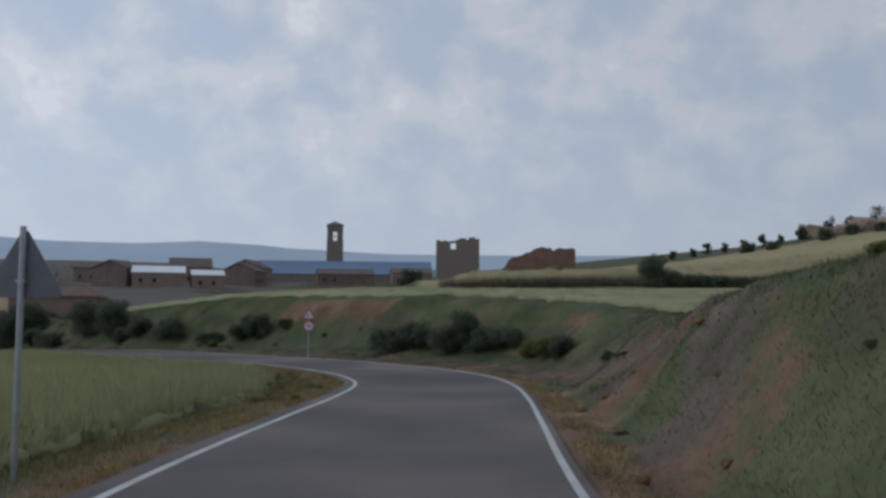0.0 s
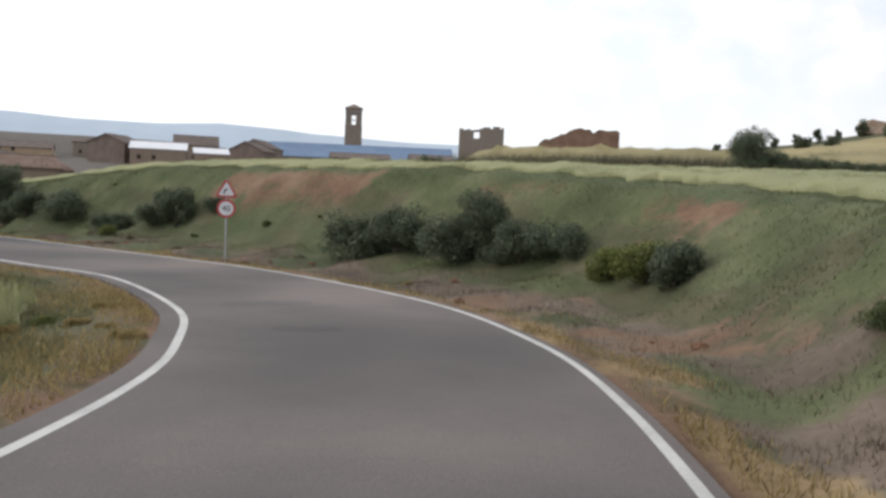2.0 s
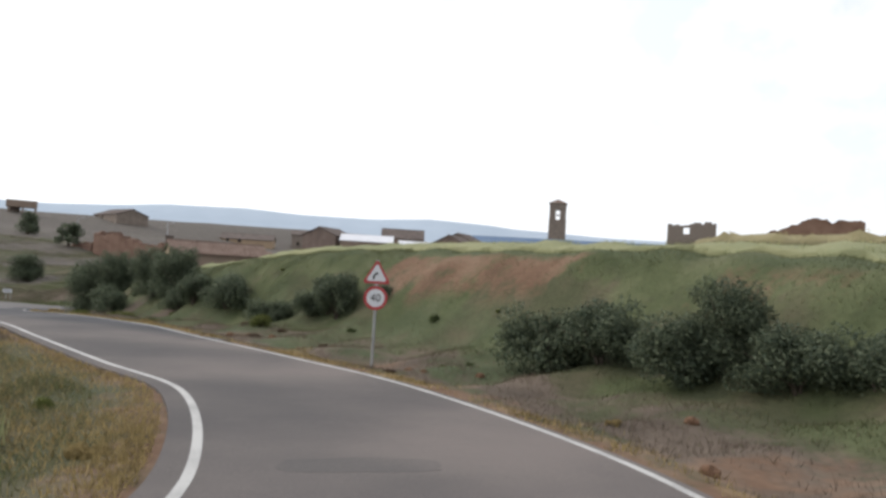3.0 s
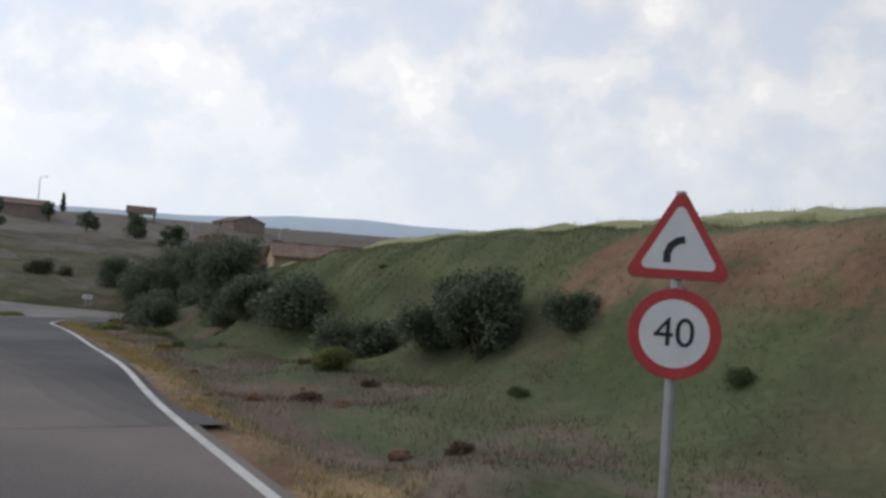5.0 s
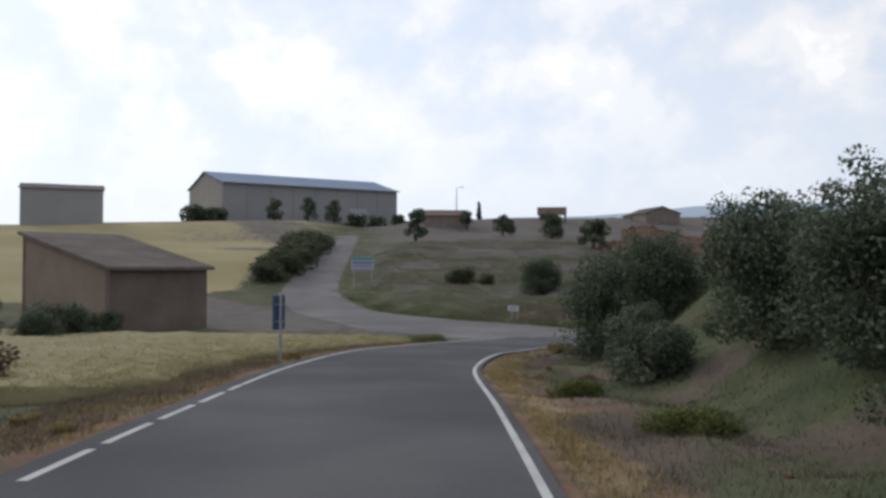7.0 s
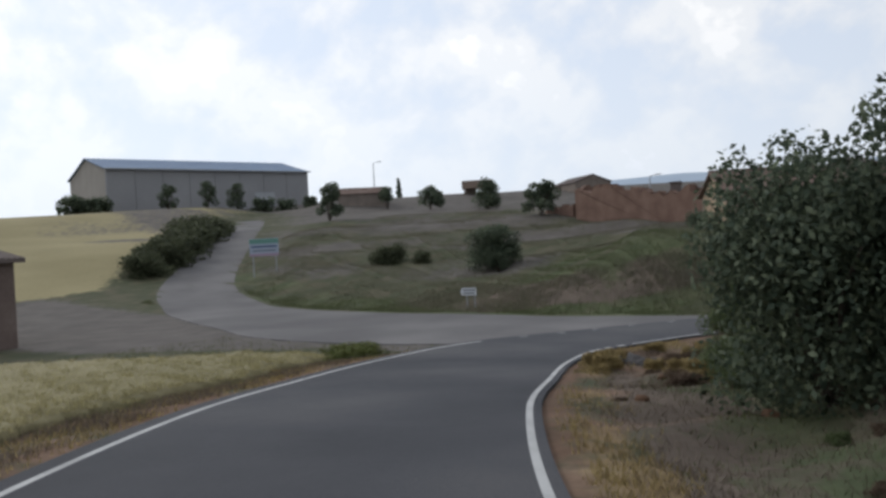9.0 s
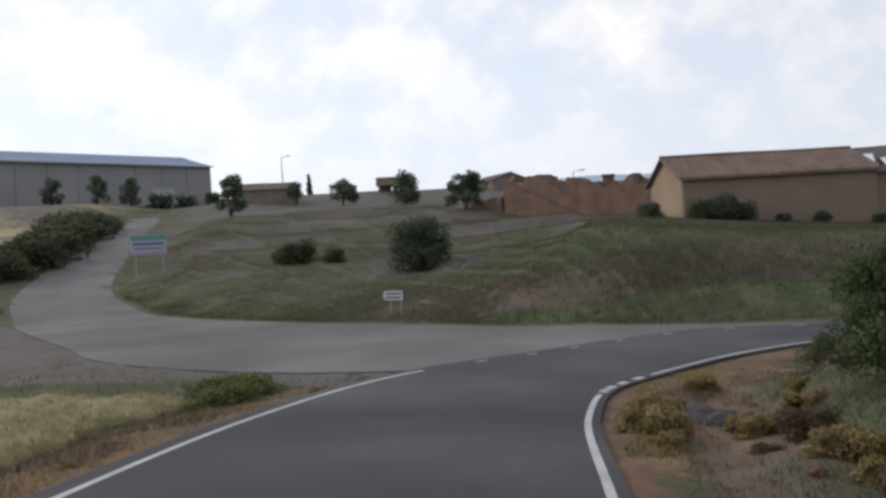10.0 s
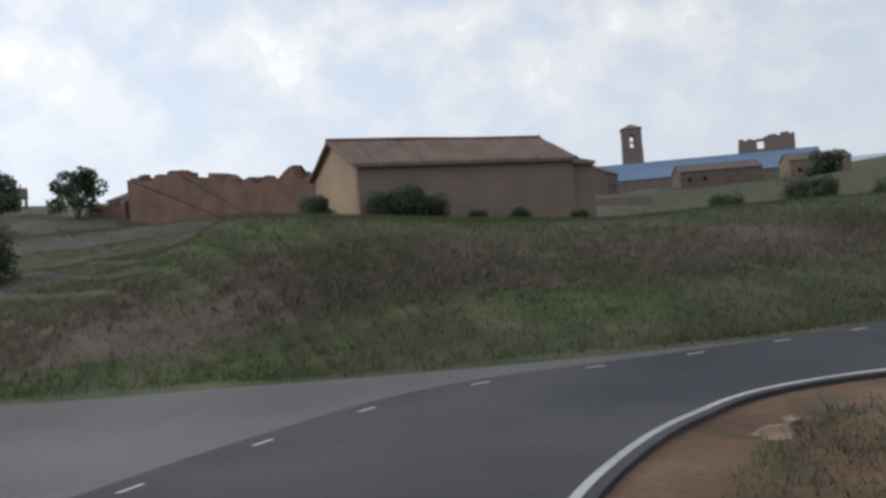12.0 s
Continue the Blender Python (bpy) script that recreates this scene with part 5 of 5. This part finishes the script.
def blue_sign(x, y, turn):
    ob = thing("direction_sign", "small blue road sign seen from behind on a post", "road sign", Matrix.Translation((x, y, height(x, y))) @ Matrix.Rotation(radians(turn), 4, 'Z'))
    post(ob, 0.0, 1.8, -0.05, 0.04)
    part("panel", boxm(-0.22, 0.22, 0.0, 0.02, 0.86, 1.76, bevel=0.006), M["sign_blue"], ob)
    for zz in (1.05, 1.5):
        part("clamp", boxm(-0.14, 0.14, -0.03, -0.001, zz, zz + 0.04), M["steel"], ob)


blue_sign(-37.82, 54.19, 108)


def arrow_sign(x, y, turn):
    ob = thing("arrow_sign", "white arrow-shaped direction sign on two posts", "road sign", Matrix.Translation((x, y, height(x, y) - 0.2)) @ Matrix.Rotation(radians(turn), 4, 'Z'))
    for px_ in (-0.13, 0.33):
        post(ob, px_, 1.1, 0.05, 0.03)
    pan = part("panel", prism([(-0.48, 0.98), (-0.36, 0.80), (0.46, 0.80), (0.46, 1.16), (-0.36, 1.16)], 0.0, 0.02), M["sign_white"], ob)
    part("line_of_writing", boxm(-0.30, 0.40, -0.004, -0.001, 1.02, 1.09), M["sign_back"], pan)
    part("line_of_writing", boxm(-0.30, 0.36, -0.004, -0.001, 0.87, 0.94), M["sign_back"], pan)


arrow_sign(-57.9, 81.0, 8)


def info_board(x, y, turn):
    ob = thing("information_board", "large pale board with green and pink bands on two posts", "information board", Matrix.Translation((x, y, height(x, y))) @ Matrix.Rotation(radians(turn), 4, 'Z'))
    for px_ in (-0.9, 0.9):
        post(ob, px_, 2.9, 0.06, 0.05)
    pan = part("panel", boxm(-1.15, 1.15, 0.0, 0.04, 1.5, 2.9, bevel=0.01), M["sign_pale"], ob)
    part("band", boxm(-1.14, 1.14, -0.008, -0.001, 2.5, 2.88), M["sign_green"], pan, "green band")
    part("band", boxm(-1.14, 1.14, -0.008, -0.001, 1.52, 1.72), M["sign_pink"], pan, "pink band")
    part("band", boxm(-1.0, 1.0, -0.008, -0.001, 2.2, 2.34), M["sign_blue"], pan, "blue band")
    part("line_of_writing", boxm(-0.9, 0.9, -0.008, -0.001, 1.9, 2.0), M["sign_back"], pan)


info_board(-87.6, 88.0, 50)

# ---- right-hand hill: outcrops and scattered small trees ----


def rock_mesh(seed, rx, ry, rz):
    g = random.Random(seed)
    bm = bmesh.new()
    bmesh.ops.create_icosphere(bm, subdivisions=2, radius=1.0)
    off = Vector((g.random() * 50, g.random() * 50, g.random() * 50))
    for v in bm.verts:
        k = 1 + 0.45 * noise.noise(v.co * 1.7 + off) + 0.2 * noise.noise(v.co * 4 + off)
        v.co = Vector((v.co.x * rx * k, v.co.y * ry * k, max(v.co.z * rz * k, -0.3 * rz)))
    return bm


def rock(seed, x, y, rx, ry, rz, label, group="outcrops"):
    ob = part("rock", rock_mesh(seed, rx, ry, rz), M["rock"], None)
    ob.location = (x, y, height(x, y))
    return tagged(ob, label, "rock", group)


for i, (x, y, rx, rz) in enumerate(((95, 212, 5.0, 3.6), (101, 209, 4.0, 2.4), (106, 207, 5.5, 3.4), (112, 205, 5.0, 3.0), (117, 203, 6.0, 3.6), (124, 206, 5.0, 3.0))):
    rock(30 + i, x, y, rx, 3.0, rz, "large weathered brown rock outcrop on the hilltop")
for i, (x, y, h) in enumerate(((58, 214, 3.0), (63, 213, 2.6), (67, 214, 4.0), (71, 212, 3.4), (76, 212, 3.6), (80, 210, 4.4), (85, 211, 3.2), (90, 210, 4.6), (98, 212, 5.5), (103, 211, 5.0), (109, 209, 6.5), (113, 208, 5.0), (119, 207, 5.5))):
    tree(50 + i, x, y, h, h * 0.36, "small dark tree on the bare hilltop", trunk=0.08, group="hilltop trees", leaf=0.22, count=700)
for i, (x, y, k) in enumerate(((69, 190, 1.6), (74, 188, 1.4), (88, 192, 2.0), (96, 196, 1.8), (102, 194, 1.6), (110, 196, 2.2))):
    shrub("far", x, y, k, "dark scrub on the bare hilltop", 30 * i, group="hilltop scrub")
for i, (x, y, k) in enumerate(((-40.9, 68.2, 0.55), (-40.4, 67.2, 0.6), (-39.6, 68.0, 0.5), (-41.3, 70.6, 0.4))):
    shrub("dry", x, y, k * 1.3, "low mound of straw-coloured grass inside the bend", 70 * i, name="weed_clump", group="weeds", tall=0.9)
for i, (x, y, k) in enumerate(((-38.8, 67.6, 0.9), (-38.2, 66.8, 1.0), (-39.2, 68.8, 0.8), (-38.9, 69.6, 0.8), (-39.6, 69.9, 0.6), (-37.6, 66.0, 1.0), (-37.3, 65.0, 0.9), (-40.0, 66.6, 0.6))):
    shrub("dry" if i % 3 else "rusty", x, y, k * (0.75 if i % 3 else 0.36), "brown dried grass on the slope inside the bend", 80 * i, name="weed_clump", group="weeds", tall=0.8)
for i, (x, y, k) in enumerate(((-40.7, 68.1, 0.22), (-40.4, 68.3, 0.26), (-40.1, 68.3, 0.24), (-39.8, 68.5, 0.20), (-40.5, 68.6, 0.18), (-40.2, 68.7, 0.2))):
    ob = rock(64 + i, x, y, k, k * 0.8, k * 0.75, "dark grey rubble stone in a heap inside the bend", "rubble heap")
    ob.data.materials[0] = M["rubble"]
rock(61, -41.0, 77.3, 0.17, 0.13, 0.12, "pale reddish stone lying on the soil", "stones")
rock(62, -40.8, 77.9, 0.09, 0.07, 0.06, "pale reddish stone lying on the soil", "stones")

M["clod"] = material("clod", [(0.12, 0.066, 0.04), (0.19, 0.11, 0.068)], 3, 0.95, 0.7, 20)
clods = []
for k in range(4):
    bm = rock_mesh(70 + k, 1.0, 0.8, 0.7)
    me = bpy.data.meshes.new("clod")
    bm.to_mesh(me)
    bm.free()
    me.materials.append(M["clod"])
    clods.append(me)
dice = random.Random(77)
road_run = np.concatenate([[0], np.cumsum(np.hypot(*np.diff(ROAD[:, :2], axis=0).T))])
for k in range(46):
    s_ = 64 + 86 * dice.random()
    q = [np.interp(s_, road_run, ROAD[:, c]) for c in range(4)]
    e = [np.interp(s_ + 0.5, road_run, ROAD[:, c]) for c in range(4)]
    tx, ty = e[0] - q[0], e[1] - q[1]
    n_ = math.hypot(tx, ty)
    o_ = q[3] + 0.7 + 2.0 * dice.random()
    x, y = q[0] + ty / n_ * o_, q[1] - tx / n_ * o_
    size = 0.05 + 0.11 * dice.random() ** 2
    ob = new("clod", clods[k % 4])
    ob.matrix_world = Matrix.Translation((x, y, height(x, y) + 0.1 * size)) @ Matrix.Rotation(6.28 * dice.random(), 4, 'Z') @ Matrix.Scale(size, 4)
    tagged(ob, "reddish clod of earth at the foot of the bank", "clod", "clods")

# ---- crops and grass ----


def crop(name, label, x0, x1, y0, y1, step, inside, h, mat, blades, blade_mat, seed, blade_h=0.25, root=0.05, lean=0.5):
    """A standing crop: an uneven top with sides down to the soil, and loose stalks along it."""
    xs, ys = np.arange(x0, x1 + step, step), np.arange(y0, y1 + step, step)
    X, Y = np.meshgrid(xs, ys)
    g = np.random.RandomState(seed)
    X = X + g.uniform(-0.3, 0.3, X.shape) * step
    Y = Y + g.uniform(-0.3, 0.3, X.shape) * step
    keep_ = inside(X, Y)
    Z = terrain(X, Y)
    top = Z + h * (1 + 0.08 * wave(X, Y, 2.3, seed) + 0.08 * g.randn(*X.shape))
    near_ = keep_.astype(float)
    for _ in range(7):
        q = np.pad(near_, 1, mode='edge')
        near_ = (q[:-2, 1:-1] + q[2:, 1:-1] + q[1:-1, :-2] + q[1:-1, 2:] + q[1:-1, 1:-1]) / 5
    top = Z + (top - Z) * np.clip(near_ * 1.7 - 0.72 + 0.07 * g.randn(*X.shape) * (near_ < 0.98), -0.1, 1)
    ny_, nx_ = X.shape
    cell = keep_[:-1, :-1] & keep_[1:, :-1] & keep_[:-1, 1:] & keep_[1:, 1:]
    n = ny_ * nx_
    vs = np.vstack([np.stack([X, Y, top], -1).reshape(-1, 3), np.stack([X, Y, Z - 0.05], -1).reshape(-1, 3)])
    ix = np.arange(n).reshape(ny_, nx_)
    c = cell
    fs = np.stack([ix[:-1, :-1][c], ix[:-1, 1:][c], ix[1:, 1:][c], ix[1:, :-1][c]], 1)
    pad = np.pad(c, 1)
    sides = []
    for (dj, di), (a, b) in (((-1, 0), ((0, 0), (0, 1))), ((1, 0), ((1, 1), (1, 0))), ((0, -1), ((1, 0), (0, 0))), ((0, 1), ((0, 1), (1, 1)))):
        edge = c & ~pad[1 + dj:1 + dj + c.shape[0], 1 + di:1 + di + c.shape[1]]
        j, i = np.nonzero(edge)
        p_, q_ = ix[j + a[0], i + a[1]], ix[j + b[0], i + b[1]]
        sides.append(np.stack([q_, p_, p_ + n, q_ + n], 1))
    fs = np.vstack([fs] + sides)
    used = np.unique(fs)
    remap = np.full(2 * n, -1)
    remap[used] = np.arange(len(used))
    ob = thing(name, label, "crop", kind="stuff")
    body = new("crop_body", mesh_of("crop_body", vs[used], remap[fs], mat, True))
    body.parent = ob
    if blades:
        j, i = np.nonzero(c)
        far_ = np.abs(follow(ROAD, X[j, i][None], Y[j, i][None])[0][0])
        chance = 1 / (1 + (np.maximum(far_ - 5, 0) / 5) ** 2)
        k = g.choice(len(j), blades, p=chance / chance.sum())
        bx, by = X[j[k], i[k]] + g.uniform(0, step, blades), Y[j[k], i[k]] + g.uniform(0, step, blades)
        bz = top[j[k], i[k]] - root
        st = new("stalks", blade_mesh(g, bx, by, bz, blade_h, 0.010, blade_mat, lean))
        st.parent = ob
    return ob


def blade_mesh(g, x, y, z, h, w, mat, lean=0.5):
    n = len(x)
    a = g.rand(n) * 6.28
    hh = h * (0.5 + g.rand(n))
    dx, dy = np.cos(a) * w, np.sin(a) * w
    lx, ly = g.randn(n) * lean * hh * 0.6, g.randn(n) * lean * hh * 0.6
    v = np.stack([np.stack([x - dx, y - dy, z], 1), np.stack([x + dx, y + dy, z], 1), np.stack([x + lx, y + ly, z + hh], 1)], 1).reshape(-1, 3)
    nn = np.stack([g.randn(n) * 0.25, g.randn(n) * 0.25, np.ones(n)], 1)
    nn = np.repeat(nn / np.linalg.norm(nn, axis=1)[:, None], 3, 0)
    return mesh_of("blades", v, np.arange(3 * n).reshape(-1, 3), mat, normals=nn)


def left_field(X, Y):
    d, zr, w, s = follow(ROAD, X, Y)
    return (d < 0) & (-d - w > 2.1 + 0.35 * wave(X, Y, 6, 4)) & (s < 112) & (X > -46) & (Y < 40 - 0.1 * X)


def tip_field(X, Y):
    d, zr, w, s = follow(ROAD, X, Y)
    return (d < 0) & (-d - w > 2.3 + 0.4 * wave(X, Y, 6, 4)) & (s > 119) & (X > -76) & (Y < 67.8 + 0.78 * (X + 48.3) + 0.5 * wave(X, Y, 9, 14)) & (Y > 46 + 0.1 * (-50 - X))


def bank_field(X, Y):
    d, zr, w, s = follow(ROAD, X, Y)
    return (d > 0) & (d - w > bank_foot(s) + 4.2 + 0.6 * wave(X, Y, 9, 5)) & (d - w < 19) & (s > 40) & (s < 132) & (X > -34)


def gold_field(X, Y):
    return (Y > 63 - 0.12 * (X - 5) + 1.5 * wave(X, Y, 25, 6)) & (X > -0.7 - 0.012 * (Y - 60) + 0.4 * wave(X, Y, 12, 2)) & (X < 70) & (Y < 104)


crop("wheat_field", "pale green wheat standing in the field beside the road", -46, -2, 4, 46, 0.3, left_field, 0.36, M["wheat"], 230000, M["wheat_stalk"], 21, 0.34, 0.16, 0.25)
crop("grain_field", "ripe yellow grain in the strip beside the junction", -76, -34, 44, 69, 0.3, tip_field, 0.32, M["wheat_gold"], 90000, M["gold_stalk"], 22, 0.08)
crop("field_margin", "light green young grain along the top of the bank", -34, 26, 2, 68, 0.4, bank_field, 0.3, M["wheat"], 70000, M["wheat_stalk"], 23, 0.12)
crop("golden_field", "golden ripe grain field on the rise", -3, 71, 54, 105, 0.6, gold_field, 1.35, M["wheat_gold"], 40000, M["gold_stalk"], 24, 0.2)


def scatter(name, label, n, x0, x1, y0, y1, accept, h, w, mat, seed, per=3, spread=0.10):
    """Loose tufts of grass on the land where accept gives a chance of 0 to 1."""
    g = np.random.RandomState(seed)
    x, y = g.uniform(x0, x1, n), g.uniform(y0, y1, n)
    ok = g.rand(n) < accept(x, y)
    x, y = np.repeat(x[ok], per), np.repeat(y[ok], per)
    x, y = x + g.randn(len(x)) * spread, y + g.randn(len(y)) * spread
    z = terrain(x[None], y[None])[0] - 0.03
    ob = thing(name, label, "grass", kind="stuff")
    m_ = new("blades", blade_mesh(g, x, y, z, h, w, mat, 0.7))
    m_.parent = ob


def off_road(x, y):
    d, zr, w, s = follow(ROAD, x[None], y[None])
    dl, _, wl, _ = follow(LANE, x[None], y[None])
    return d[0], np.abs(d[0]) - w[0], s[0], np.abs(dl[0]) - wl[0]


def on_hill(x, y):
    d, o, s, l = off_road(x, y)
    return (1 - 0.8 * np.maximum(hill_scrub(x, y), hill_green(x, y))) * (o > 1.0) * (l > 0.5) * (y > 0.25 * (-x) + 62) * np.clip(0.55 + 0.5 * wave(x, y, 8, 15), 0.1, 1)


def wild_left(x, y):
    d, o, s, l = off_road(x, y)
    return (d < 0) * (o > 1.2) * (l > 0.5) * (s > 104) * 0.7


scatter("hillside_grass", "rough brownish grass on the slope above the junction", 260000, -105, -20, 74, 118, on_hill, 0.10, 0.012, M["grass_hill"], 34)
scatter("rough_grass", "rough grass on the waste ground below the road", 40000, -60, -16, 38, 72, wild_left, 0.10, 0.012, M["grass"], 35)


def crest_grass(x, y):
    d, o, s, l = off_road(x, y)
    return (o > 1.5) * (l > 1.0) * hill_green(x, y)


scatter("lush_grass", "green grass along the crest of the slope above the junction", 120000, -72, -30, 78, 106, crest_grass, 0.12, 0.010, M["grass_lush"], 37)


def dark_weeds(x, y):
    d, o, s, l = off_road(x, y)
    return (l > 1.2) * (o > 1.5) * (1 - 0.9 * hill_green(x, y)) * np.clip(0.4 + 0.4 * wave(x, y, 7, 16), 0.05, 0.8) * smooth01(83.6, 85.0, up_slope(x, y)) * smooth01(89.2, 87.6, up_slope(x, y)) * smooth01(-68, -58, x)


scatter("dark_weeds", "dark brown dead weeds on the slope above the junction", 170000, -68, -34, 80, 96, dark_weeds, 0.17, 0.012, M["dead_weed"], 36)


def lane_edge(x, y):
    d, o, s, l = off_road(x, y)
    return (l > 0.4) * (o > 1.0) * smooth01(3.6, 0.8, l) * np.clip(0.5 + 0.6 * wave(x, y, 6, 17), 0.1, 1) * (y > 76)


scatter("lush_grass", "yellow-green grass along the edge of the side road", 90000, -84, -36, 76, 90, lane_edge, 0.15, 0.010, M["grass_lush"], 38)


# darker brown blades stand in for the shadow side of the crop's edge
def field_face(x, y):
    return gold_field(x, y + 1.3) & ~gold_field(x, y)


scatter("field_edge", "brown blades colouring the shaded front of the golden field", 90000, -3, 45, 52, 66, field_face, 0.75, 0.022, M["dead_weed"], 39)


def scatter_along(name, label, n, s_a, s_b, o_a, o_b, side, patch, h, w, mat, seed, zone=None, avoid=0.0):
    """Grass blades beside the road, between two distances from its edge, thick where the patches are."""
    g = np.random.RandomState(seed)
    run = np.concatenate([[0], np.cumsum(np.hypot(*np.diff(ROAD[:, :2], axis=0).T))])
    tan = np.gradient(ROAD[:, :2], axis=0)
    tan /= np.linalg.norm(tan, axis=1)[:, None]
    s, o = g.uniform(s_a, s_b, n), g.uniform(o_a, o_b, n)
    off = side * (np.interp(s, run, ROAD[:, 3]) + o)
    x = np.interp(s, run, ROAD[:, 0]) + np.interp(s, run, tan[:, 1]) * off
    y = np.interp(s, run, ROAD[:, 1]) - np.interp(s, run, tan[:, 0]) * off
    ok = g.rand(n) < np.clip(patch[0] + patch[1] * wave(x, y, patch[2], seed), 0, 1)
    x, y = x[ok], y[ok]
    d, o2, s2, l = off_road(x, y)
    grown = cover(x, y, d, o2, s2)
    ok = (l > 0.3) & (o2 > 0.3) & (g.rand(len(x)) > 1.2 * bare(x, y, d, o2, s2)) & (g.rand(len(x)) > avoid * grown[0])
    if zone is not None:
        ok &= g.rand(len(x)) < grown[zone]
    x, y = x[ok], y[ok]
    ob = thing(name, label, "grass", kind="stuff")
    m_ = new("blades", blade_mesh(g, x, y, terrain(x[None], y[None])[0] - 0.02, h, w, mat, 0.7))
    m_.parent = ob


scatter_along("bank_grass", "rough green grass on the cut bank", 380000, 62, 160, 0.9, 9.5, 1, (0.6, 0.5, 5), 0.055, 0.0065, M["grass"], 41, avoid=0.9)
scatter_along("lush_grass", "tall lush green grass on the cut bank", 300000, 64, 153, 1.5, 9.5, 1, (0.8, 0.4, 2.5), 0.075, 0.0060, M["grass_lush"], 46, zone=2)
scatter_along("dead_scrub", "dead brown scrub at the foot of the bank", 260000, 62, 153, 0.5, 6.5, 1, (0.7, 0.5, 2.2), 0.085, 0.006, M["scrub_stalk"], 47, zone=0)
scatter_along("verge_grass", "dry straw-coloured grass along the road edge", 160000, 62, 156, 0.3, 2.2, 1, (0.7, 0.5, 1.8), 0.09, 0.008, M["grass_dry"], 42, zone=1)
scatter_along("verge_grass", "dry yellow grass along the field edge", 80000, 62, 104, 0.4, 2.7, -1, (0.55, 0.5, 3.5), 0.08, 0.008, M["grass_dry"], 43)
scatter_along("verge_grass", "thin dry grass along the grain strip", 34000, 104, 147, 0.4, 2.7, -1, (0.5, 0.5, 3.5), 0.08, 0.008, M["grass_dry"], 48)
scatter_along("dead_scrub", "dead reddish-brown weeds along the grain strip", 60000, 104, 147, 0.6, 3.0, -1, (0.55, 0.5, 2.5), 0.10, 0.008, M["scrub_stalk"], 49)
scatter_along("verge_grass", "short green grass along the field edge", 60000, 62, 112, 1.2, 3.0, -1, (0.4, 0.6, 3), 0.09, 0.008, M["grass"], 44)
